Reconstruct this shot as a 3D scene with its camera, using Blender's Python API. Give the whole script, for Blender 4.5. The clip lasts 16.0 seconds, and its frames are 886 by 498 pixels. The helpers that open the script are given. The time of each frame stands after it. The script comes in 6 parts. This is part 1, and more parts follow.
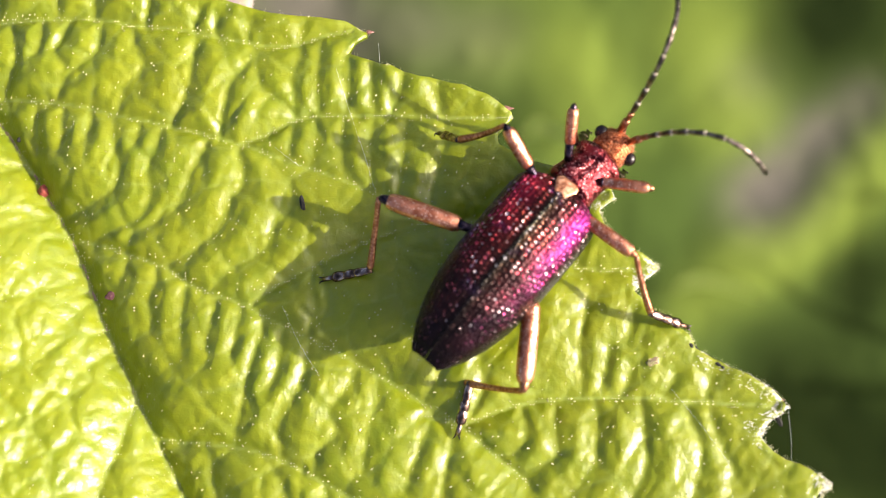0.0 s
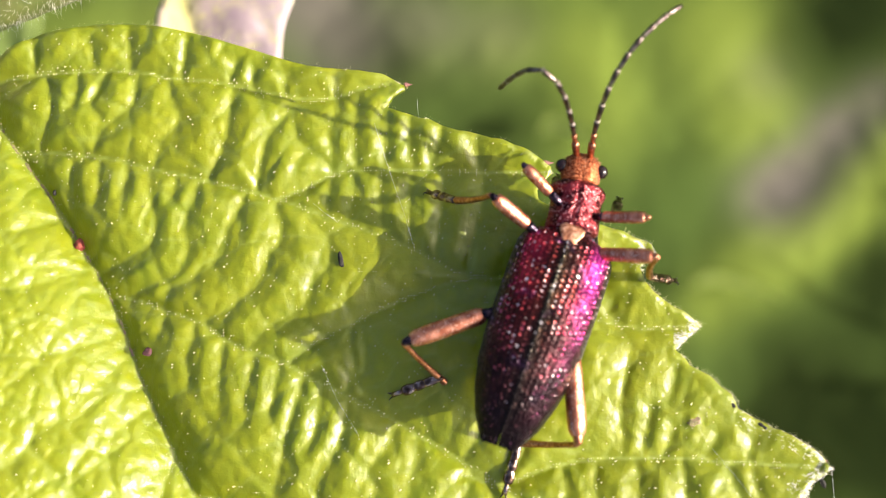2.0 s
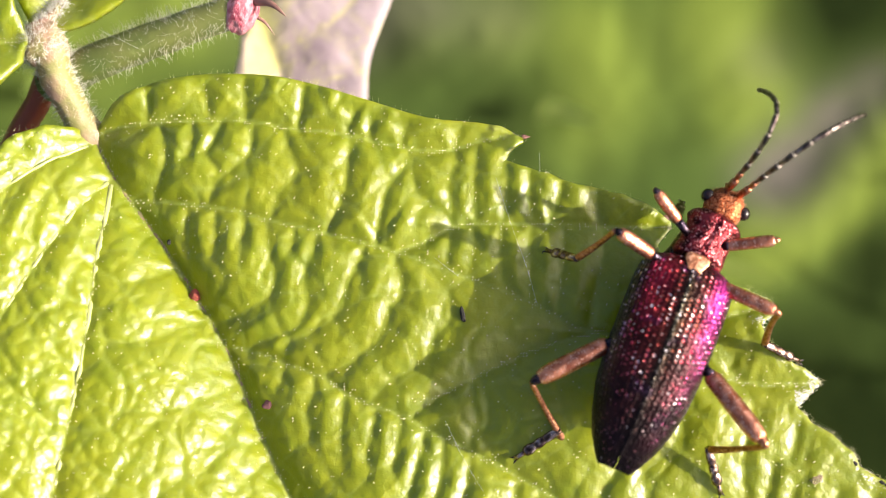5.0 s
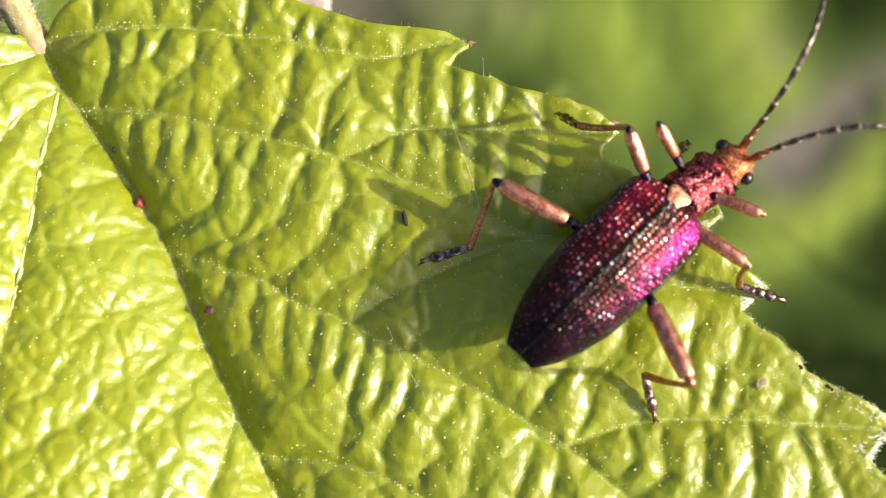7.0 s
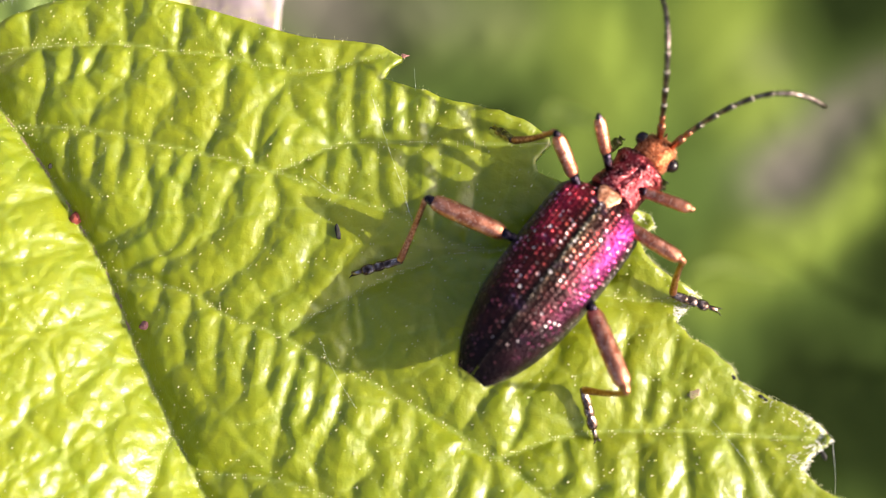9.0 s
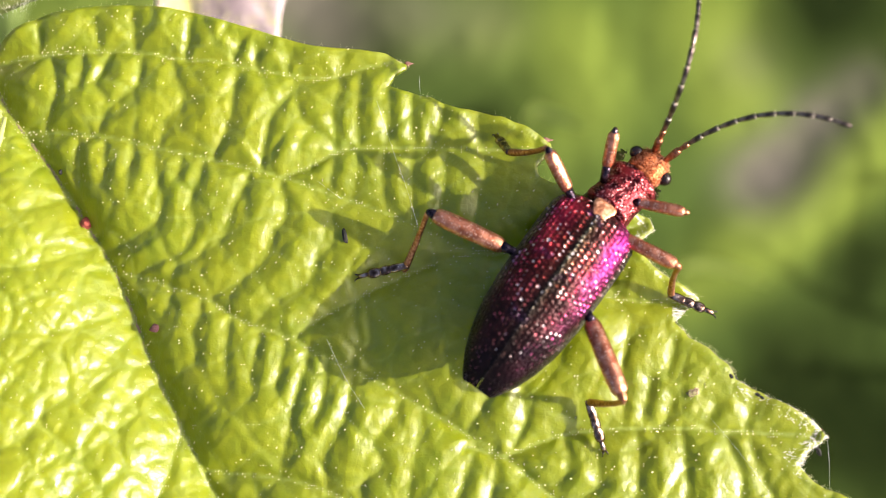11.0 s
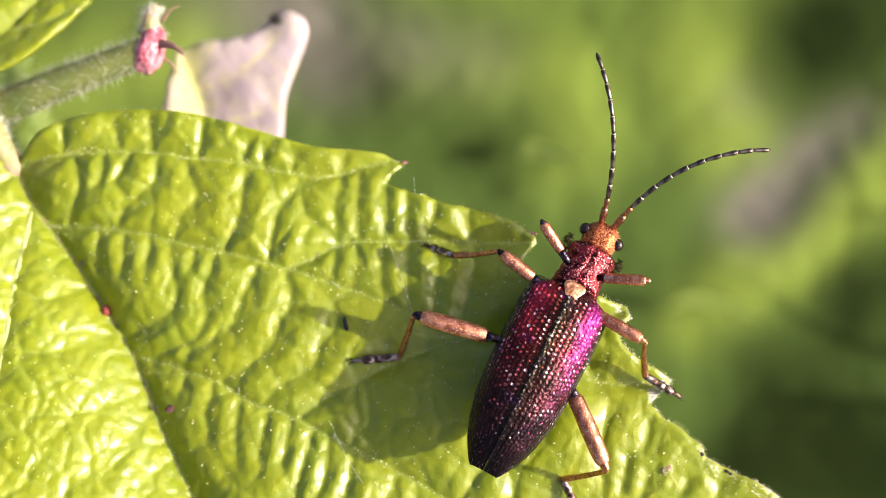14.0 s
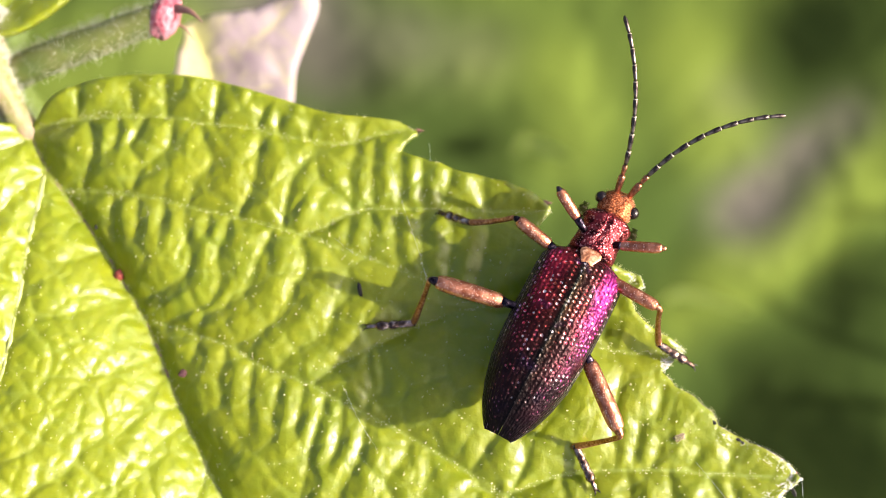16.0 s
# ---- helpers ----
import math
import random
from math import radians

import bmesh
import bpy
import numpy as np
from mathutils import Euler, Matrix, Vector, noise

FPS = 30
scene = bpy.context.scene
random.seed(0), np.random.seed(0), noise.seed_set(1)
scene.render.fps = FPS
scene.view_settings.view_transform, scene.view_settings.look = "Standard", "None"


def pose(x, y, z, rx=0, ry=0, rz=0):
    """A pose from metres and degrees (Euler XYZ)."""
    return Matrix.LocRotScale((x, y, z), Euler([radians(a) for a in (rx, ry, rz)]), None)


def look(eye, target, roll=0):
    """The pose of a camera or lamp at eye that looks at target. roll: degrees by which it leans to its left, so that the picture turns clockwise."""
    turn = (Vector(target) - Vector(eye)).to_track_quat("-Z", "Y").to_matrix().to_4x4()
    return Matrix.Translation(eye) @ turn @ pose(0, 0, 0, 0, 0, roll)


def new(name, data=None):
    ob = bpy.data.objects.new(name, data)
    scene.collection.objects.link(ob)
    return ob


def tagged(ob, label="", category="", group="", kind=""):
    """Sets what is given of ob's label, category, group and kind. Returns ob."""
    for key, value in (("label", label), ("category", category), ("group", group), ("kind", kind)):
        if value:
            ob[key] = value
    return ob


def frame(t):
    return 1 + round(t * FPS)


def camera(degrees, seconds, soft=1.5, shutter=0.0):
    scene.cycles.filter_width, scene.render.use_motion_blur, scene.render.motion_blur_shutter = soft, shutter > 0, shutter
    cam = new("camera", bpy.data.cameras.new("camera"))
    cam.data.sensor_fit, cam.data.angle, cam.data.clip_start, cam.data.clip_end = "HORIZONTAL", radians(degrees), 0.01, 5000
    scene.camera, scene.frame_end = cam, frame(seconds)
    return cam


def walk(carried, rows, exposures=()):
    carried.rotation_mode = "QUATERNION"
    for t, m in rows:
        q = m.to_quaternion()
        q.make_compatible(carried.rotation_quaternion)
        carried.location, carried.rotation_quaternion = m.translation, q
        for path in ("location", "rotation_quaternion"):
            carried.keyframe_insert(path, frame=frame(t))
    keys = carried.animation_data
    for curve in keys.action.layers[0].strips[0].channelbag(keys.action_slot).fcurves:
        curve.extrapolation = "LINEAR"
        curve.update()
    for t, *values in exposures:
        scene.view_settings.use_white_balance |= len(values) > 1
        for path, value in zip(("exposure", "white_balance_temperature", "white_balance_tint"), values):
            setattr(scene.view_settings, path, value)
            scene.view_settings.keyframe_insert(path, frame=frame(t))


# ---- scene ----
MM = 0.001
Z0 = 0.16          # the leaf's height over the ground
LEAF = Vector((0, 0, Z0))

# ---- camera ----
cam = camera(40, 16.0, soft=0.6)
cam.data.dof.use_dof = True
cam.data.dof.focus_distance = 0.0326
cam.data.dof.aperture_fstop = 66.0
cam.data.dof.aperture_blades = 0


def eye(x, y, z, rx, ry, rz):
    """A camera pose from millimetres over the leaf and degrees."""
    return pose(x * MM, y * MM, Z0 + z * MM, rx, ry, rz)


walk(cam, [
    (0, eye(1.77, -5.16, 31.34, 10.48, 2.39, 0.10)),
    (0.2, eye(1.84, -4.89, 31.22, 10.28, 2.64, 0.09)),
    (0.5, eye(1.54, -4.16, 31.12, 10.25, 3.23, 0.09)),
    (0.8, eye(1.63, -4.39, 30.84, 10.16, 2.87, 0.08)),
    (1, eye(1.28, -4.37, 30.93, 10.32, 2.66, 0.09)),
    (1.2, eye(1.34, -4.56, 30.94, 10.28, 2.71, 0.20)),
    (1.5, eye(1.53, -3.79, 31.07, 10.10, 2.85, 0.17)),
    (1.8, eye(1.34, -3.10, 31.55, 10.03, 2.91, 0.18)),
    (2, eye(0.99, -3.29, 31.48, 9.82, 2.83, 0.18)),
    (2.2, eye(0.36, -2.51, 31.82, 9.75, 2.74, 0.18)),
    (2.5, eye(0.08, -2.12, 31.91, 9.34, 2.64, 0.12)),
    (2.8, eye(-0.82, -1.11, 32.06, 8.80, 2.41, 0.07)),
    (3, eye(-1.79, -0.72, 31.90, 8.38, 2.24, 0.04)),
    (3.2, eye(-2.89, 0.92, 32.42, 8.45, 2.02, 0.16)),
    (3.5, eye(-3.54, 0.90, 32.58, 8.29, 1.65, 0.29)),
    (3.7, eye(-3.64, 0.80, 32.26, 8.11, 1.55, 0.36)),
    (5.8, eye(-2.46, -2.31, 31.77, 8.50, 1.95, 0.32)),
    (6, eye(-2.82, -2.67, 31.39, 8.49, 2.28, 0.71)),
    (6.2, eye(-1.93, -3.42, 31.38, 8.58, 2.40, 0.72)),
    (6.5, eye(-1.14, -3.69, 31.13, 8.52, 2.56, 0.60)),
    (6.8, eye(-0.73, -3.93, 31.12, 8.42, 2.73, 0.50)),
    (7, eye(-0.77, -3.58, 31.32, 8.49, 2.66, 0.54)),
    (7.2, eye(0.17, -3.77, 31.14, 8.61, 2.88, 0.45)),
    (7.5, eye(1.15, -3.86, 31.00, 8.93, 3.22, 0.29)),
    (7.8, eye(1.18, -3.74, 31.22, 9.07, 3.19, 0.15)),
    (8, eye(1.57, -3.69, 31.50, 9.28, 3.10, 0.12)),
    (8.2, eye(1.99, -3.72, 31.18, 9.12, 3.14, 0.08)),
    (8.5, eye(1.30, -4.01, 31.08, 9.34, 3.14, 0.09)),
    (8.7, eye(1.18, -3.68, 31.11, 9.33, 3.12, 0.11)),
    (10.8, eye(0.59, -4.10, 31.70, 9.34, 2.26, -0.24)),
    (11, eye(0.51, -3.75, 31.98, 9.33, 2.12, -0.25)),
    (11.2, eye(0.40, -3.12, 32.19, 8.88, 2.18, -0.08)),
    (11.5, eye(-0.15, -3.30, 31.78, 8.62, 2.38, 0.03)),
    (11.8, eye(-0.70, -3.19, 31.93, 8.66, 1.99, 0.07)),
    (12, eye(-1.18, -3.08, 31.92, 8.71, 1.65, 0.09)),
    (12.2, eye(-1.13, -2.40, 32.16, 8.87, 1.74, 0.03)),
    (12.5, eye(-0.21, -3.10, 32.23, 9.40, 1.89, -0.18)),
    (12.8, eye(0.26, -3.14, 32.50, 9.44, 1.73, -0.24)),
    (13, eye(0.88, -3.21, 33.43, 9.70, 1.81, -0.39)),
    (13.2, eye(0.63, -2.83, 33.65, 9.64, 1.88, -0.32)),
    (13.5, eye(0.47, -1.92, 34.49, 10.04, 1.94, -0.09)),
    (13.8, eye(1.04, -2.16, 35.08, 10.35, 2.13, -0.29)),
    (14, eye(0.81, -2.39, 35.01, 10.41, 2.11, -0.40)),
    (14.2, eye(0.43, -1.94, 35.19, 10.46, 2.01, -0.27)),
    (14.5, eye(-0.26, -2.35, 34.89, 10.41, 1.67, -0.10)),
    (14.8, eye(-0.24, -2.20, 34.72, 10.22, 1.60, 0.01)),
    (15, eye(-0.39, -2.41, 34.68, 10.28, 1.53, 0.14)),
    (15.2, eye(-0.22, -2.43, 34.64, 10.19, 1.49, 0.07)),
    (15.5, eye(0.03, -2.72, 34.52, 10.19, 1.34, 0.01)),
    (15.8, eye(0.17, -3.30, 34.84, 10.30, 1.37, 0.08)),
    (16, eye(-0.02, -3.31, 34.92, 10.39, 1.36, 0.14)),
], exposures=[(0.0, 1.05), (3.7, 1.07), (5.8, 0.92), (7.0, 0.95), (8.2, 1.02), (11.0, 1.05), (14.0, 1.07), (16.0, 1.11)])

# ---- light ----
SUN = Vector((1.0, -0.12, 0.55)).normalized()
world = bpy.data.worlds.new("sky")
scene.world = world
world.use_nodes = True
sky = world.node_tree.nodes.new("ShaderNodeTexSky")
sky.sky_type = "NISHITA"
sky.sun_disc = False
sky.air_density = 0.4
sky.dust_density = 5.0
sky.ozone_density = 0.2
sky.sun_elevation = math.asin(SUN.z)
sky.sun_rotation = math.atan2(SUN.x, SUN.y)
world.node_tree.links.new(sky.outputs[0], world.node_tree.nodes["Background"].inputs[0])
world.node_tree.nodes["Background"].inputs[1].default_value = 0.15
sun = new("sun", bpy.data.lights.new("sun", "SUN"))
sun.data.energy = 4.45
sun.data.angle = radians(0.53)
sun.data.color = (1.0, 0.91, 0.77)
sun.matrix_world = look(SUN * 2, (0, 0, 0))


# ---- materials ----
class Mat:
    """A node material with a Principled shader; small helpers add the nodes."""

    def __init__(self, name, rough=0.5, metal=0.0, spec=0.5):
        self.m = bpy.data.materials.new(name)
        self.m.use_nodes = True
        self.t = self.m.node_tree
        self.p = self.t.nodes["Principled BSDF"]
        self.p.inputs["Roughness"].default_value = rough
        self.p.inputs["Metallic"].default_value = metal
        self.p.inputs["Specular IOR Level"].default_value = spec
        self.co = self.t.nodes.new("ShaderNodeTexCoord").outputs["Object"]

    def node(self, kind, **sets):
        n = self.t.nodes.new(kind)
        for k, v in sets.items():
            n.inputs[k.replace("_", " ")].default_value = v
        return n

    def link(self, a, b):
        self.t.links.new(a, b)
        return self

    def noise(self, mm, detail=3.0):
        n = self.node("ShaderNodeTexNoise", Scale=1000.0 / mm, Detail=detail)
        self.link(self.co, n.inputs["Vector"])
        return n.outputs["Fac"]

    def cells(self, mm, feature="F1"):
        n = self.node("ShaderNodeTexVoronoi", Scale=1000.0 / mm)
        n.feature = feature
        self.link(self.co, n.inputs["Vector"])
        return n.outputs["Distance"]

    def ramp(self, fac, *stops):
        n = self.t.nodes.new("ShaderNodeValToRGB")
        while len(n.color_ramp.elements) < len(stops):
            n.color_ramp.elements.new(0.5)
        for e, (at, c) in zip(n.color_ramp.elements, stops):
            e.position, e.color = at, (*c, 1)
        self.link(fac, n.inputs[0])
        return n.outputs["Color"]

    def mix(self, fac, a, b):
        n = self.t.nodes.new("ShaderNodeMix")
        n.data_type = "RGBA"
        for sock, v in ((n.inputs[0], fac), (n.inputs[6], a), (n.inputs[7], b)):
            if hasattr(v, "is_linked"):
                self.link(v, sock)
            elif isinstance(v, tuple):
                sock.default_value = (*v, 1)
            else:
                sock.default_value = v
        return n.outputs[2]

    def attr(self, name):
        n = self.t.nodes.new("ShaderNodeAttribute")
        n.attribute_name = name
        return n.outputs["Fac"]

    def rand(self):
        return self.t.nodes.new("ShaderNodeObjectInfo").outputs["Random"]

    def color(self, c):
        if isinstance(c, tuple):
            self.p.inputs["Base Color"].default_value = (*c, 1)
        else:
            self.link(c, self.p.inputs["Base Color"])
        return self

    def rough(self, fac, lo, hi):
        n = self.node("ShaderNodeMapRange")
        n.inputs["To Min"].default_value, n.inputs["To Max"].default_value = lo, hi
        self.link(fac, n.inputs["Value"])
        return self.link(n.outputs[0], self.p.inputs["Roughness"])

    def bump(self, height, mm, strength=1.0):
        n = self.node("ShaderNodeBump", Strength=strength, Distance=mm * MM)
        self.link(height, n.inputs["Height"])
        if self.p.inputs["Normal"].is_linked:
            self.link(self.p.inputs["Normal"].links[0].from_socket, n.inputs["Normal"])
        return self.link(n.outputs[0], self.p.inputs["Normal"])

    def translucent(self, share, color):
        out = self.t.nodes["Material Output"]
        tr = self.t.nodes.new("ShaderNodeBsdfTranslucent")
        if isinstance(color, tuple):
            tr.inputs["Color"].default_value = (*color, 1)
        else:
            self.link(color, tr.inputs["Color"])
        mx = self.node("ShaderNodeMixShader", Fac=share)
        self.link(self.p.outputs[0], mx.inputs[1]).link(tr.outputs[0], mx.inputs[2]).link(mx.outputs[0], out.inputs[0])
        return self


def leaf_material(name, young, old, gloss):
    m = Mat(name, rough=gloss)
    base = m.mix(m.noise(3.0), old, young)
    base = m.mix(m.ramp(m.noise(0.35, 2), (0.35, (0, 0, 0)), (0.75, (0.55, 0.55, 0.55))), base, tuple(c * 1.25 for c in young))
    base = m.mix(m.attr("vein"), base, (0.34, 0.41, 0.08))
    m.color(base).translucent(0.36, (0.40, 0.54, 0.010))
    m.rough(m.mix(0.5, m.noise(0.13, 2), m.noise(0.7, 2)), gloss - 0.16, gloss + 0.18)
    m.bump(m.cells(0.17), 0.018, 0.5)
    m.bump(m.noise(0.075, 3), 0.014, 0.6)
    m.bump(m.ramp(m.cells(0.26, "DISTANCE_TO_EDGE"), (0.0, (0, 0, 0)), (0.10, (1, 1, 1))), 0.0035, 0.6)
    m.p.inputs["Specular IOR Level"].default_value = 0.2
    # a thin wax coat, finely wrinkled
    m.p.inputs["Coat Weight"].default_value = 1.0
    m.p.inputs["Coat Roughness"].default_value = 0.31
    m.p.inputs["Coat IOR"].default_value = 1.68
    wax = m.node("ShaderNodeBump", Strength=1.0, Distance=0.017 * MM)
    m.link(m.noise(0.09, 3), wax.inputs["Height"])
    m.link(m.p.inputs["Normal"].links[0].from_socket, wax.inputs["Normal"])
    m.link(wax.outputs[0], m.p.inputs["Coat Normal"])
    return m.m


M_LEAF = leaf_material("leaf_green", (0.294, 0.306, 0.006), (0.146, 0.220, 0.005), 0.40)

m = Mat("leaf_vein", rough=0.45)
M_VEIN = m.color(m.mix(m.noise(0.5), (0.30, 0.34, 0.10), (0.40, 0.40, 0.17))).bump(m.noise(0.12), 0.02).m
m = Mat("brown_tip", rough=0.6)
M_TIP = m.color(m.mix(m.noise(0.15), (0.10, 0.03, 0.03), (0.30, 0.14, 0.12))).bump(m.noise(0.1), 0.02).m
m = Mat("leaf_hair", rough=0.3)
M_HAIR = m.color((0.80, 0.76, 0.46)).translucent(0.4, (0.8, 0.78, 0.5)).m
m = Mat("down", rough=0.35)
M_DOWN = m.color((0.78, 0.76, 0.70)).translucent(0.35, (0.8, 0.78, 0.72)).m
m = Mat("silk", rough=0.25)
M_SILK = m.color((0.75, 0.78, 0.80)).m
m = Mat("stalk", rough=0.5)
M_STALK = m.color(m.mix(m.ramp(m.noise(1.3), (0.35, (0, 0, 0)), (0.7, (1, 1, 1))), (0.075, 0.105, 0.02), (0.16, 0.165, 0.045))).bump(m.noise(0.25), 0.04).m
m = Mat("node_pink", rough=0.55)
M_NODE = m.color(m.mix(m.ramp(m.noise(0.9), (0.4, (0, 0, 0)), (0.65, (1, 1, 1))), (0.21, 0.20, 0.07), (0.33, 0.20, 0.15))).bump(m.noise(0.2), 0.04).m
m = Mat("red_cane", rough=0.4)
M_CANE = m.color(m.mix(m.noise(2.0), (0.30, 0.035, 0.05), (0.22, 0.04, 0.04))).m
m = Mat("cut_flesh", rough=0.45)
M_FLESH = m.color(m.mix(m.ramp(m.noise(0.35), (0.4, (0, 0, 0)), (0.62, (1, 1, 1))), (0.28, 0.04, 0.07), (0.50, 0.23, 0.27))).bump(m.noise(0.15), 0.06).m
m = Mat("thorn", rough=0.4)
M_THORN = m.color(m.mix(m.noise(0.5), (0.13, 0.05, 0.05), (0.28, 0.16, 0.12))).m
m = Mat("pale_leaf", rough=0.6)
pale = m.mix(m.ramp(m.noise(4.0, 4), (0.35, (0, 0, 0)), (0.7, (1, 1, 1))), (0.34, 0.25, 0.29), (0.48, 0.39, 0.42))
M_PALE = m.color(m.mix(m.attr("vein"), pale, (0.62, 0.58, 0.22))).bump(m.noise(0.8), 0.15).translucent(0.15, (0.6, 0.5, 0.5)).m
m = Mat("speck_black", rough=0.8, spec=0.15)
M_SPECK = m.color(m.mix(m.noise(0.1), (0.012, 0.012, 0.014), (0.05, 0.045, 0.04))).m
m = Mat("grain_red", rough=0.5)
M_RED = m.color(m.mix(m.noise(0.12), (0.42, 0.08, 0.04), (0.16, 0.03, 0.04))).bump(m.noise(0.08), 0.02).m
m = Mat("grain_dull", rough=0.7)
M_DULL = m.color(m.mix(m.noise(0.12), (0.10, 0.025, 0.03), (0.05, 0.02, 0.025))).bump(m.noise(0.08), 0.02).m


def metal(name, lo, mid, hi, rough, grain_mm, bump_mm):
    m = Mat(name, rough=rough, metal=1.0)
    c = m.ramp(m.noise(grain_mm, 4), (0.33, lo), (0.5, mid), (0.66, hi))
    m.color(c).rough(m.noise(grain_mm * 0.5), rough - 0.1, rough + 0.12)
    m.bump(m.noise(bump_mm * 4, 2), bump_mm, 0.8)
    return m.m


# purple wing cases: broad patches of crimson, violet and near black, with glints and shade painted in
m = Mat("wing_case_metal", rough=0.3, metal=1.0)
SIDE = m.attr("right_side")
v, along = m.attr("across"), m.attr("along")
# colours of the grains from the seam to the edge; each case's sunny or shaded look is painted in
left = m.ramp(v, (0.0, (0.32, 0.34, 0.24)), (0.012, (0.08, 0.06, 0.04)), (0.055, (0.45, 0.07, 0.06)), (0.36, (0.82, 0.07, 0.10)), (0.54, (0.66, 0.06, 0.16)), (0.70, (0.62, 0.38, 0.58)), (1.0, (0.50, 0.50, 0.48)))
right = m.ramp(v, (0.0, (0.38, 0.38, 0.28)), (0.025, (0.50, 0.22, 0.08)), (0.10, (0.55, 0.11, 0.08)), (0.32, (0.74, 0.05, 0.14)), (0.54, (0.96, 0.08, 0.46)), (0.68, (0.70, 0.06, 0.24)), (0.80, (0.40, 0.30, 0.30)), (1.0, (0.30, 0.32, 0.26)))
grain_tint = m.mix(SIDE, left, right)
grain_tint = m.mix(m.ramp(m.noise(0.55, 2), (0.58, (0, 0, 0)), (0.70, (0.55, 0.55, 0.55))), grain_tint, (0.34, 0.10, 0.62))
grain_tint = m.mix(m.ramp(m.noise(0.75, 2), (0.34, (0.3, 0.3, 0.3)), (0.38, (0, 0, 0))), grain_tint, (0.70, 0.30, 0.08))
rear = m.ramp(along, (0.42, (0, 0, 0)), (0.95, (1, 1, 1)))
grain_tint = m.mix(m.mix(0.5, (0.0, 0.0, 0.0), rear), grain_tint, (0.52, 0.34, 0.42))
# the skin between the grains: dark, with clouds of the same colours
cloud = m.ramp(m.noise(0.7, 3), (0.42, (0.02, 0.02, 0.02)), (0.66, (0.08, 0.08, 0.08)))
skin = m.mix(cloud, (0.004, 0.003, 0.003), grain_tint)
# shade painted on the rear, where the cases curve away from the sun
skin = m.mix(m.mix(0.88, (0.0, 0.0, 0.0), rear), skin, (0.005, 0.003, 0.004))
# a highlight painted on the shoulders: violet on one side, crimson on the other
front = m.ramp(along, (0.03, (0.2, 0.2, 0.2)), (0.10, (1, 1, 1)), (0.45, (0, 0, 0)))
painted_sheen_r = m.mix(SIDE, (0.0, 0.0, 0.0), m.ramp(v, (0.26, (0, 0, 0)), (0.46, (0.46, 0.46, 0.46)), (0.70, (0, 0, 0))))
painted_sheen_l = m.mix(SIDE, m.ramp(v, (0.12, (0, 0, 0)), (0.35, (0.45, 0.45, 0.45)), (0.62, (0, 0, 0))), (0.0, 0.0, 0.0))
skin = m.mix(m.mix(front, (0.0, 0.0, 0.0), painted_sheen_r), skin, (0.62, 0.035, 0.36))
skin = m.mix(m.mix(front, (0.0, 0.0, 0.0), painted_sheen_l), skin, (0.60, 0.03, 0.08))
grit = m.node("ShaderNodeTexVoronoi", Scale=1000.0 / 0.095)
m.link(m.co, grit.inputs["Vector"])
split = m.t.nodes.new("ShaderNodeSeparateColor")
m.link(grit.outputs["Color"], split.inputs[0])
thin = m.mix(rear, (0.22, 0.22, 0.22), (0.88, 0.88, 0.88))
keep = m.node("ShaderNodeMath")
keep.operation = "GREATER_THAN"
m.link(split.outputs[0], keep.inputs[0])
m.link(thin, keep.inputs[1])
spark = m.mix(keep.outputs[0], (0.0, 0.0, 0.0), m.ramp(grit.outputs["Distance"], (0.20, (1, 1, 1)), (0.36, (0, 0, 0))))
pits = m.attr("pit")
# glints painted on the pits, some of them white
bright = m.mix(m.ramp(split.outputs[1], (0.64, (0, 0, 0)), (0.84, (0.95, 0.95, 0.95))), grain_tint, (1.0, 0.90, 0.92))
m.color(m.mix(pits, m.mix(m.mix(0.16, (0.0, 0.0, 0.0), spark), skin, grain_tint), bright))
m.p.inputs["Metallic"].default_value = 0.6
m.p.inputs["Specular IOR Level"].default_value = 0.2
m.rough(m.attr("pit"), 0.34, 0.24)
m.bump(grit.outputs["Distance"], 0.022, 0.8)
m.bump(m.noise(0.05, 2), 0.010, 0.6)
M_ELYTRA = m.m


def dotted(name, base, shade, dots, rough, mm, bump_mm, most=0.45):
    """Chitin with a metal sheen: a clouded ground and bright grains."""
    m = Mat(name, rough=rough, metal=1.0)
    v = m.node("ShaderNodeTexVoronoi", Scale=1000.0 / mm)
    m.link(m.co, v.inputs["Vector"])
    sep = m.t.nodes.new("ShaderNodeSeparateColor")
    m.link(v.outputs["Color"], sep.inputs[0])
    ground = m.mix(m.ramp(m.noise(mm * 4, 3), (0.38, (0, 0, 0)), (0.62, (1, 1, 1))), shade, base)
    on = m.mix(m.ramp(sep.outputs[0], (most, (0, 0, 0)), (most + 0.15, (1, 1, 1))), (0.0, 0.0, 0.0), m.ramp(v.outputs["Distance"], (0.2, (1, 1, 1)), (0.45, (0, 0, 0))))
    m.color(m.mix(on, ground, dots))
    m.rough(m.noise(mm * 3), rough - 0.1, rough + 0.1)
    m.bump(v.outputs["Distance"], bump_mm, 0.8)
    return m.m


